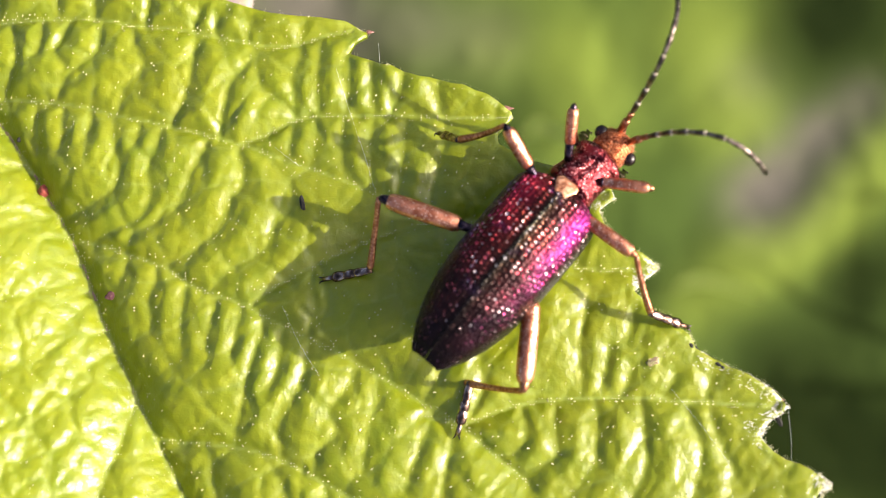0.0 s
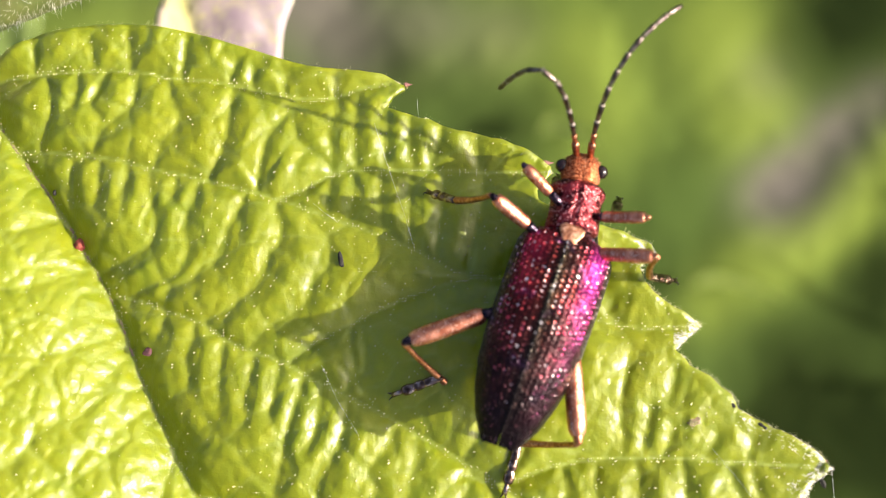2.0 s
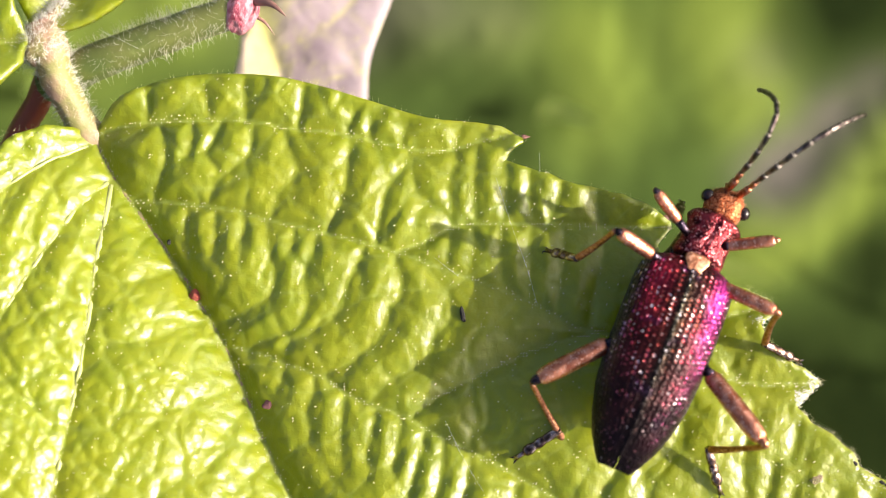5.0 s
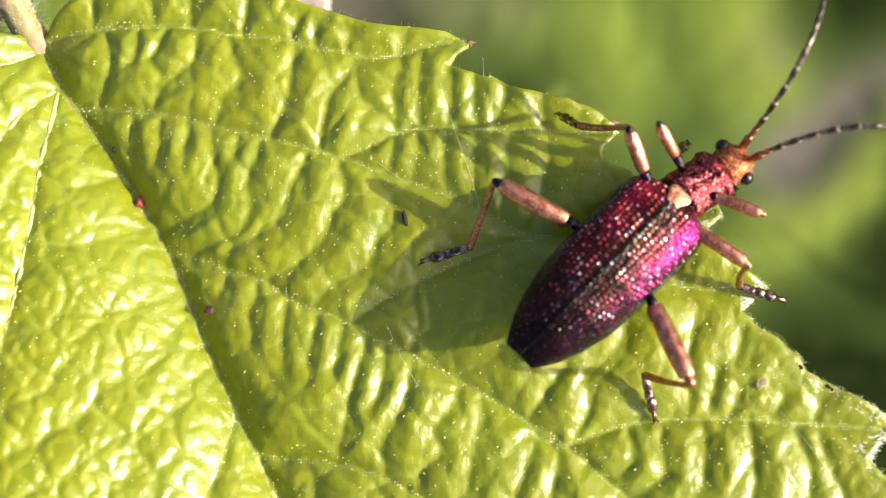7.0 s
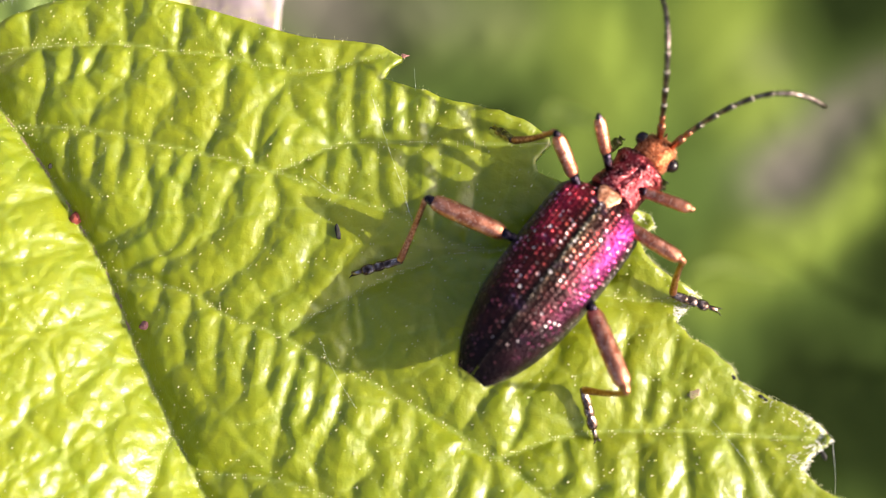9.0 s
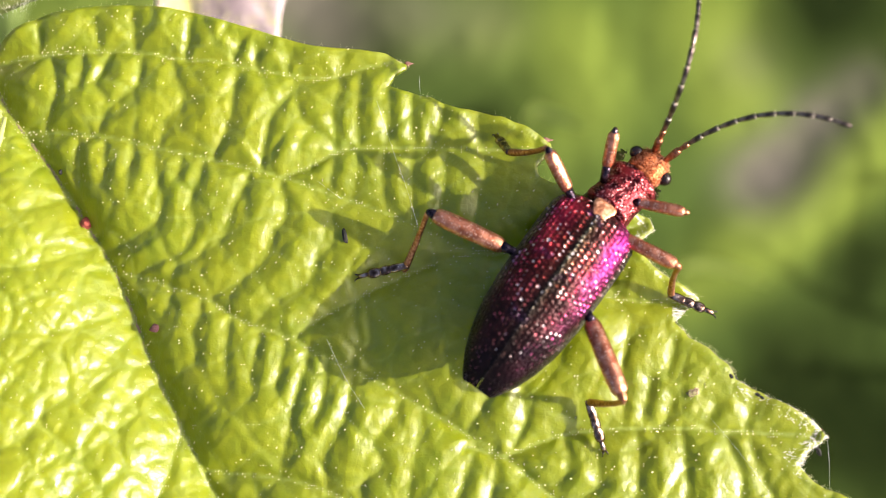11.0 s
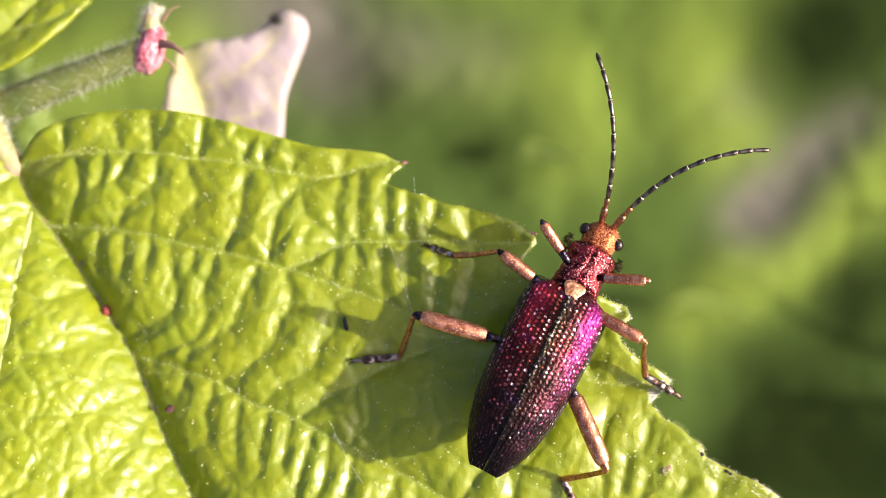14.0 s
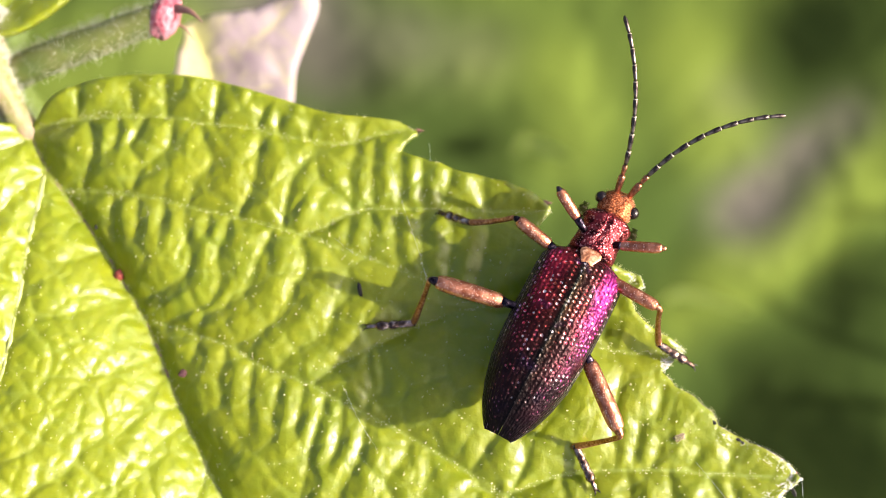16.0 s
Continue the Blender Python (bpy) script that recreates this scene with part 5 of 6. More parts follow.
def beetle():
    b = thing("beetle", "purple-red metallic reed beetle standing on the bramble leaf", "beetle", LEAF)
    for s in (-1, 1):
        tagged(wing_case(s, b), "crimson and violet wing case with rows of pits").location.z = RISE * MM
    # belly under the wing cases
    belly = part("belly", lathe(bmesh.new(), [(-5.1, 0.25, 0, 1.5), (-4.4, 0.62, 0, 1.36), (-3, 0.98, 0, 1.22), (-1.5, 1.08, 0, 1.15), (-0.2, 0.94, 0, 1.18), (0.5, 0.66, 0, 1.32), (1.2, 0.5, 0, 1.55)], 24, 0.75), M_DARK, b, "dark belly")
    belly.location.z = RISE * MM
    # scutellum
    bm = lathe(bmesh.new(), [(-0.46, 0.03), (-0.36, 0.09), (-0.16, 0.19), (-0.02, 0.27), (0.08, 0.27), (0.14, 0.2)], 20, 0.12)
    scut = part("scutellum", bm, M_SCUT, b, "golden triangular plate between the wing cases")
    scut.matrix_basis = pose(0, 0, (2.53 + RISE) * MM, -7, 0, 0) @ Matrix.Diagonal((1.15, 1.15, 1.2, 1))
    # pronotum
    n, m = 60, 72
    verts, faces = [], []
    for i in range(n + 1):
        t = i / n
        r = 0.70 - 0.07 * math.sin(math.pi * t) + 0.06 * math.exp(-((t - 0.80) / 0.10) ** 2) - 0.26 * max(0, (t - 0.84) / 0.16) ** 2 - 0.12 * max(0, (0.12 - t) / 0.12) ** 2
        for j in range(m):
            a = 2 * math.pi * j / m
            x, z = math.cos(a), math.sin(a)
            p = Vector((x * r, 0.12 + 1.36 * t, 1.98 + z * r * 0.80))
            groove = -0.05 * math.exp(-(x / 0.09) ** 2) * (z > 0) * math.sin(math.pi * t)
            p += Vector((x, 0, z)) * (0.012 * noise.noise(p * 8) + 0.016 * noise.noise(p * 16))
            p.z += groove + 0.04 * max(z, 0) * math.sin(math.pi * t)
            verts.append(p)
    for i in range(n):
        for j in range(m):
            q = (j + 1) % m
            faces.append((i * m + j, i * m + q, (i + 1) * m + q, (i + 1) * m + j))
    faces += [tuple(range(m))[::-1], tuple(range(n * m, n * m + m))]
    pron = sheet("pronotum", verts, [f[::-1] for f in faces], M_PRONOTUM, b)
    tagged(pron, "coppery red pitted neck shield")
    # head
    bm = lathe(bmesh.new(), [(1.38, 0.42), (1.46, 0.47), (1.60, 0.50), (1.76, 0.52), (1.92, 0.49), (2.06, 0.41), (2.18, 0.31, 0, -0.05), (2.28, 0.16, 0, -0.12)], 28, 0.78)
    for v in bm.verts:
        v.co.z += (2.12 + 0.03 * noise.noise(v.co * 9000) - 0.05 * math.exp(-(v.co.x / MM / 0.06) ** 2)) * MM
    head = part("head", bm, M_HEAD, b, "orange-gold downy head")
    for s in (-1, 1):
        bm = bmesh.new()
        bmesh.ops.create_icosphere(bm, subdivisions=3, radius=0.18 * MM)
        e = part("eye", bm, M_EYE, head, "bulging black eye")
        e.location = (s * 0.49 * MM, 1.80 * MM, 2.20 * MM)
        bm = lathe(bmesh.new(), [(0, 0.05), (0.2, 0.045), (0.34, 0.02)], 8)
        pal = part("mouthpart", bm, M_SHIN, head)
        pal.matrix_basis = pose(s * 0.10 * MM, 2.22 * MM, 1.95 * MM, -25, 0, -20 * s)
    # a fine golden down over the head
    rng = np.random.default_rng(14)
    roots, ways = [], []
    for _ in range(420):
        a, y = rng.uniform(0.15, math.pi - 0.15), rng.uniform(1.45, 2.15)
        r = np.interp(y, [1.38, 1.46, 1.60, 1.76, 1.92, 2.06, 2.18], [0.42, 0.47, 0.50, 0.52, 0.49, 0.41, 0.31])
        roots.append((r * math.cos(a), y, 2.10 + 0.78 * r * math.sin(a)))
        ways.append((0.7 * math.cos(a) + rng.normal(0, 0.4), 0.5 + rng.normal(0, 0.5), 0.7 * math.sin(a) + rng.normal(0, 0.3)))
    hairs("head_down", np.array(roots), np.array(ways), rng.uniform(0.05, 0.11, 420), 0.007, head, M_GOLD)
    limbs = {}
    for s, side in ((-1, "L"), (1, "R")):
        for kind in HIPS:
            # right knees get copper in place of black: sunlight put into their colour
            limbs[side, kind] = segment_parts(kind, b, *((0.28, M_DARK, "black knee") if s < 0 else (0.26 if kind == "hind" else 0.13, M_SHIN, "knee painted sunlit copper")))
        limbs[side, "antenna"] = antenna_parts(b)
    return b, pron, head, limbs


BEETLE, PRONOTUM, HEAD, LIMB_SET = beetle()


# ---- what moves ----
# seconds, place on the leaf in millimetres, heading
BODY = [
    (0, 3.497, 1.692, -39.3), (0.5, 3.497, 1.692, -39.3), (1, 3.497, 1.692, -39.3), (1.5, 3.113, 1.549, -33.2),
    (2, 2.618, 2.082, -19.7), (2.5, 2.431, 2.628, -16.8), (3, 1.871, 3.625, -5.8), (3.5, 1.863, 3.611, -4.1),
    (3.7, 2.005, 3.443, -7.4), (4.4, 2.227, 3.204, -14.3), (5.1, 2.543, 2.863, -24.2), (5.8, 2.860, 2.522, -34.0),
    (6, 3.022, 2.239, -38.8), (6.5, 3.477, 1.980, -44.8), (7, 3.477, 1.980, -44.8), (7.5, 3.477, 1.980, -44.8),
    (8, 3.736, 2.128, -43.5), (8.5, 3.585, 2.268, -37.9), (9.3, 3.535, 2.213, -37.5), (10.1, 3.464, 2.135, -36.8),
    (11, 3.379, 2.041, -36.0), (11.5, 3.134, 2.096, -32.2), (12, 3.020, 2.214, -28.0), (12.5, 3.148, 2.404, -27.7),
    (13, 3.148, 2.404, -27.7), (14.5, 3.148, 2.404, -27.7), (16, 3.148, 2.404, -27.7),
]


# the body leans forward: its front low over the leaf, its tail raised
TILT = Matrix.Translation((0, -0.36 * MM, -0.75 * MM)) @ Matrix.Rotation(radians(-8.5), 4, "X")
SHIFT = (0.05, 0.09)


def level(t, p):
    """A point of the level space over the leaf, taken into the leaning beetle's space, in millimetres."""
    turn = radians(np.interp(t, [b[0] for b in BODY], [b[3] for b in BODY]))
    c, q = math.cos(turn), math.sin(turn)
    p = Vector(p) - Vector((c * SHIFT[0] + q * SHIFT[1], -q * SHIFT[0] + c * SHIFT[1], 0))
    return (TILT.inverted() @ (p * MM)) / MM


def settled(t, p, lift):
    """A point of the beetle's space at a time, raised or lowered onto the leaf under it."""
    x, y, turn = (np.interp(t, [b[0] for b in BODY], [b[k] for b in BODY]) for k in (1, 2, 3))
    c, q = math.cos(radians(turn)), math.sin(radians(turn))
    at = np.array([[x + c * p[0] - q * p[1], y + q * p[0] + c * p[1]]])
    if not inside(at, main_blade.outline)[0]:
        return p
    return (p[0], p[1], float(main_blade.height(at)[0][0]) + lift)


def bone(a, b):
    """The pose of a limb from joint a to joint b, in millimetres of the beetle's space."""
    a, b = Vector(a), Vector(b)
    return Matrix.Translation(a * MM) @ (b - a).to_track_quat("Y", "Z").to_matrix().to_4x4()


def move_leg(side, kind, rows):
    """rows: seconds, then knee, ankle and claw in the beetle's space."""
    s = -1 if side == "L" else 1
    x, y, z = HIPS[kind]
    rows = [(t, level(t, k), level(t, (a[0], a[1], max(a[2], settled(t, a, 0.14)[2]))), level(t, settled(t, c, 0.09))) for t, k, a, c in rows]
    thigh, shin, foot = LIMB_SET[side, kind]
    walk(thigh, [(t, bone(level(t, (s * x, y, z)), k)) for t, k, a, c in rows])
    walk(shin, [(t, bone(k, a)) for t, k, a, c in rows])
    walk(foot, [(t, bone(a, c)) for t, k, a, c in rows])


def move_antenna(side, rows):
    """rows: seconds, the head's turn, the antenna's middle and its tip."""
    s = -1 if side == "L" else 1
    keys = [[] for _ in ANT]
    for t, turn, mid, tip in rows:
        base = Matrix.Rotation(radians(turn), 3, "Z") @ Vector((0.17 * s, 2.06, 2.28 + RISE))
        mid, tip = level(t, mid), level(t, tip)
        ctrl = 2 * mid - (base + tip) / 2
        fine = [base * (1 - q) ** 2 + ctrl * 2 * q * (1 - q) + tip * q * q for q in (k / 120 for k in range(150))]
        at, k = base, 0
        for n, ln in enumerate(ANT):
            while k < len(fine) - 1 and (fine[k] - at).length < ln:
                k += 1
            way = (fine[k] - at).normalized()
            keys[n].append((t, bone(at, at + way * ln)))
            at = at + way * ln
    for seg, rows in zip(LIMB_SET[side, "antenna"], keys):
        walk(seg, rows)


def motions():
    walk(BEETLE, [(t, pose((x + SHIFT[0]) * MM, (y + SHIFT[1]) * MM, Z0, 0, 0, turn) @ TILT) for t, x, y, turn in BODY])
    for neck in (PRONOTUM, HEAD):
        walk(neck, [
            (0, pose(0, 0, RISE * MM, 0, 0, -7.8)), (0.5, pose(0, 0, RISE * MM, 0, 0, -7.8)), (1, pose(0, 0, RISE * MM, 0, 0, -7.8)), (1.5, pose(0, 0, RISE * MM, 0, 0, 7.1)), (2, pose(0, 0, RISE * MM, 0, 0, 9.6)), (2.5, pose(0, 0, RISE * MM, 0, 0, 9.9)), (3, pose(0, 0, RISE * MM, 0, 0, 14.4)), (3.5, pose(0, 0, RISE * MM, 0, 0, 11.5)), (3.7, pose(0, 0, RISE * MM, 0, 0, 7.7)), (4.4, pose(0, 0, RISE * MM, 0, 0, 1.5)), (5.1, pose(0, 0, RISE * MM, 0, 0, -7.5)), (5.8, pose(0, 0, RISE * MM, 0, 0, -16.4)), (6, pose(0, 0, RISE * MM, 0, 0, -19.1)), (6.5, pose(0, 0, RISE * MM, 0, 0, -11.2)), (7, pose(0, 0, RISE * MM, 0, 0, -11.2)), (7.5, pose(0, 0, RISE * MM, 0, 0, -11.2)), (8, pose(0, 0, RISE * MM, 0, 0, -7.1)), (8.5, pose(0, 0, RISE * MM, 0, 0, -7.7)), (9.3, pose(0, 0, RISE * MM, 0, 0, -8.3)), (10.1, pose(0, 0, RISE * MM, 0, 0, -9.0)), (11, pose(0, 0, RISE * MM, 0, 0, -10.0)), (11.5, pose(0, 0, RISE * MM, 0, 0, -4.4)), (12, pose(0, 0, RISE * MM, 0, 0, 5.1)), (12.5, pose(0, 0, RISE * MM, 0, 0, -0.9)), (13, pose(0, 0, RISE * MM, 0, 0, -0.9)), (14.5, pose(0, 0, RISE * MM, 0, 0, -0.9)), (16, pose(0, 0, RISE * MM, 0, 0, -0.9))
        ])
    move_leg("L", "fore", [
        (0, (-1.10, 1.77, 2.53), (-0.61, 1.32, 1.41), (-0.61, 1.95, 0.63)),
        (0.5, (-1.10, 1.77, 2.53), (-0.61, 1.32, 1.41), (-0.61, 1.95, 0.63)),
        (1, (-1.10, 1.77, 2.53), (-0.61, 1.32, 1.41), (-0.61, 1.95, 0.63)),
        (1.5, (-1.68, 1.41, 2.05), (-0.78, 1.15, 1.14), (-0.78, 1.78, 0.36)),
        (2, (-1.68, 1.35, 2.13), (-0.81, 1.14, 1.20), (-0.81, 1.76, 0.41)),
        (2.5, (-1.69, 1.09, 2.37), (-0.87, 1.04, 1.36), (-0.87, 1.66, 0.58)),
        (3, (-1.76, 1.30, 1.80), (-0.75, 1.10, 1.00), (-0.75, 1.73, 0.22)),
        (3.5, (-1.73, 1.36, 1.69), (-0.70, 1.11, 0.94), (-0.71, 1.74, 0.16)),
        (3.7, (-1.69, 1.45, 1.71), (-0.69, 1.14, 0.94), (-0.69, 1.76, 0.16)),
        (4.4, (-1.69, 1.43, 1.95), (-0.74, 1.14, 1.11), (-0.72, 1.75, 0.32)),
        (5.1, (-1.61, 1.36, 2.31), (-0.78, 1.13, 1.34), (-0.76, 1.73, 0.54)),
        (5.8, (-1.46, 1.25, 2.62), (-0.80, 1.11, 1.52), (-0.80, 1.74, 0.74)),
        (6, (-1.51, 1.24, 2.57), (-0.81, 1.11, 1.48), (-0.81, 1.73, 0.70)),
        (6.5, (-1.61, 0.98, 2.54), (-0.86, 0.99, 1.48), (-0.86, 1.62, 0.70)),
        (7, (-1.61, 0.98, 2.54), (-0.86, 0.99, 1.48), (-0.86, 1.62, 0.70)),
        (7.5, (-1.61, 0.98, 2.54), (-0.86, 0.99, 1.48), (-0.86, 1.62, 0.70)),
        (8, (-1.02, 1.76, 2.60), (-0.58, 1.33, 1.46), (-0.58, 1.95, 0.67)),
        (8.5, (-1.43, 1.43, 2.54), (-0.77, 1.19, 1.45), (-0.77, 1.81, 0.67)),
        (9.3, (-1.32, 1.55, 2.56), (-0.72, 1.23, 1.45), (-0.71, 1.85, 0.66)),
        (10.1, (-1.14, 1.70, 2.57), (-0.63, 1.30, 1.45), (-0.62, 1.91, 0.66)),
        (11, (-0.91, 1.85, 2.56), (-0.52, 1.36, 1.42), (-0.52, 1.98, 0.64)),
        (11.5, (-1.44, 1.57, 2.39), (-0.74, 1.23, 1.34), (-0.74, 1.86, 0.56)),
        (12, (-1.69, 1.41, 1.95), (-0.76, 1.15, 1.08), (-0.76, 1.77, 0.30)),
        (12.5, (-1.64, 1.41, 2.17), (-0.79, 1.16, 1.22), (-0.79, 1.78, 0.43)),
        (13, (-1.64, 1.41, 2.17), (-0.79, 1.16, 1.22), (-0.79, 1.78, 0.43)),
        (14.5, (-1.64, 1.41, 2.17), (-0.79, 1.16, 1.22), (-0.79, 1.78, 0.43)),
        (16, (-1.64, 1.41, 2.17), (-0.79, 1.16, 1.22), (-0.79, 1.78, 0.43)),
    ])
    move_leg("L", "middle", [
        (0, (-2.08, 0.30, 2.55), (-2.98, -0.46, 1.33), (-3.93, -0.46, 0.59)),
        (0.5, (-2.08, 0.30, 2.55), (-2.98, -0.46, 1.33), (-3.93, -0.46, 0.59)),
        (1, (-2.08, 0.30, 2.55), (-2.98, -0.46, 1.33), (-3.93, -0.46, 0.59)),
        (1.5, (-2.05, 0.36, 2.56), (-2.84, 0.09, 1.08), (-3.79, 0.27, 0.37)),
        (2, (-2.12, 0.28, 2.50), (-3.07, 0.12, 1.10), (-3.99, 0.27, 0.35)),
        (2.5, (-2.13, 0.15, 2.53), (-2.80, -0.26, 1.02), (-3.68, -0.04, 0.24)),
        (3, (-2.14, 0.10, 2.54), (-2.45, -0.39, 0.94), (-3.30, -0.21, 0.12)),
        (3.5, (-2.15, 0.06, 2.53), (-2.49, -0.26, 0.89), (-3.32, -0.02, 0.07)),
        (3.7, (-2.13, 0.17, 2.52), (-2.62, -0.34, 0.98), (-3.44, -0.13, 0.12)),
        (4.4, (-2.14, 0.09, 2.53), (-2.67, -0.55, 1.05), (-3.52, -0.41, 0.21)),
        (5.1, (-2.15, -0.02, 2.54), (-2.74, -0.84, 1.17), (-3.61, -0.82, 0.35)),
        (5.8, (-2.15, -0.13, 2.55), (-2.80, -1.11, 1.32), (-3.68, -1.23, 0.51)),
        (6, (-2.16, -0.36, 2.51), (-2.96, -1.28, 1.32), (-3.85, -1.38, 0.53)),
        (6.5, (-2.06, 0.39, 2.54), (-3.09, -0.16, 1.31), (-4.00, -0.04, 0.53)),
        (7, (-2.06, 0.39, 2.54), (-3.09, -0.16, 1.31), (-4.00, -0.04, 0.53)),
        (7.5, (-2.06, 0.39, 2.54), (-3.09, -0.16, 1.31), (-4.00, -0.04, 0.53)),
        (8, (-2.05, 0.38, 2.55), (-3.04, -0.25, 1.32), (-3.97, -0.21, 0.56)),
        (8.5, (-1.94, 0.53, 2.62), (-2.84, -0.03, 1.29), (-3.77, 0.13, 0.55)),
        (9.3, (-1.96, 0.52, 2.61), (-2.86, 0.01, 1.26), (-3.75, 0.24, 0.49)),
        (10.1, (-1.98, 0.50, 2.59), (-2.87, 0.07, 1.20), (-3.71, 0.39, 0.41)),
        (11, (-2.01, 0.48, 2.56), (-2.89, 0.14, 1.14), (-3.66, 0.57, 0.33)),
        (11.5, (-1.96, 0.53, 2.59), (-2.48, 0.47, 0.97), (-3.35, 0.91, 0.28)),
        (12, (-2.33, 0.19, 1.85), (-3.52, -0.15, 0.68), (-4.59, -0.10, 0.14)),
        (12.5, (-2.33, 0.17, 1.89), (-3.48, -0.33, 0.74), (-4.54, -0.35, 0.19)),
        (13, (-2.33, 0.17, 1.89), (-3.48, -0.33, 0.74), (-4.54, -0.35, 0.19)),
        (14.5, (-2.33, 0.17, 1.89), (-3.48, -0.33, 0.74), (-4.54, -0.35, 0.19)),
        (16, (-2.33, 0.17, 1.89), (-3.48, -0.33, 0.74), (-4.54, -0.35, 0.19)),
    ])
    move_leg("L", "hind", [
        (0, (-3.50, -2.95, 1.80), (-2.74, -4.41, 0.45), (-3.53, -5.26, 0.18)),
        (0.5, (-3.49, -2.96, 1.80), (-2.73, -4.41, 0.45), (-3.53, -5.26, 0.18)),
        (1, (-3.49, -2.95, 1.80), (-2.73, -4.41, 0.45), (-3.53, -5.26, 0.18)),
        (1.5, (-3.36, -3.16, 1.80), (-2.79, -4.67, 0.45), (-3.42, -5.49, 0.32)),
        (2, (-2.98, -3.79, 1.85), (-1.93, -4.22, 0.09), (-2.98, -5.06, 0.11)),
        (2.5, (-2.89, -3.91, 1.77), (-1.91, -4.37, -0.03), (-2.77, -5.39, 0.17)),
        (3, (-2.65, -4.14, 1.65), (-1.94, -5.07, -0.10), (-2.99, -5.87, 0.17)),
        (3.5, (-2.69, -4.11, 1.64), (-2.11, -5.17, -0.07), (-3.10, -6.06, 0.19)),
        (3.7, (-2.67, -4.13, 1.62), (-2.02, -5.12, -0.11), (-3.02, -5.96, 0.23)),
        (4.4, (-2.64, -4.16, 1.60), (-1.76, -5.08, -0.07), (-2.67, -6.04, 0.20)),
        (5.1, (-2.59, -4.19, 1.57), (-1.41, -4.99, 0.02), (-2.12, -6.13, 0.15)),
        (5.8, (-2.54, -4.23, 1.54), (-1.10, -4.88, 0.16), (-1.54, -6.15, 0.09)),
        (6, (-3.53, -2.32, 1.80), (-2.90, -3.71, 0.45), (-3.57, -4.62, 0.27)),
        (6.5, (-3.50, -2.71, 1.80), (-2.93, -4.19, 0.45), (-3.50, -5.15, 0.32)),
        (7, (-3.50, -2.72, 1.80), (-2.93, -4.20, 0.45), (-3.50, -5.15, 0.32)),
        (7.5, (-3.54, -2.75, 1.80), (-2.97, -4.23, 0.45), (-3.50, -5.15, 0.32)),
        (8, (-3.52, -2.82, 1.80), (-3.06, -4.38, 0.45), (-3.67, -5.25, 0.37)),
        (8.5, (-3.58, -2.59, 1.80), (-3.35, -4.15, 0.45), (-4.01, -4.99, 0.30)),
        (9.3, (-3.58, -2.55, 1.80), (-3.36, -4.06, 0.45), (-4.07, -4.90, 0.27)),
        (10.1, (-3.58, -2.49, 1.80), (-3.39, -3.92, 0.45), (-4.15, -4.77, 0.24)),
        (11, (-3.59, -2.44, 1.80), (-3.42, -3.76, 0.45), (-4.23, -4.61, 0.21)),
        (11.5, (-3.61, -2.19, 1.80), (-3.41, -3.45, 0.45), (-4.31, -4.24, 0.18)),
        (12, (-3.63, -2.31, 1.88), (-3.52, -3.40, 0.09), (-4.69, -4.07, 0.10)),
        (12.5, (-3.59, -2.47, 1.96), (-3.59, -3.59, 0.19), (-4.73, -4.31, 0.10)),
        (13, (-3.59, -2.47, 1.96), (-3.59, -3.59, 0.19), (-4.73, -4.31, 0.10)),
        (14.5, (-3.59, -2.47, 1.96), (-3.59, -3.59, 0.19), (-4.73, -4.31, 0.10)),
        (16, (-3.59, -2.47, 1.96), (-3.59, -3.59, 0.19), (-4.73, -4.31, 0.10)),
    ])
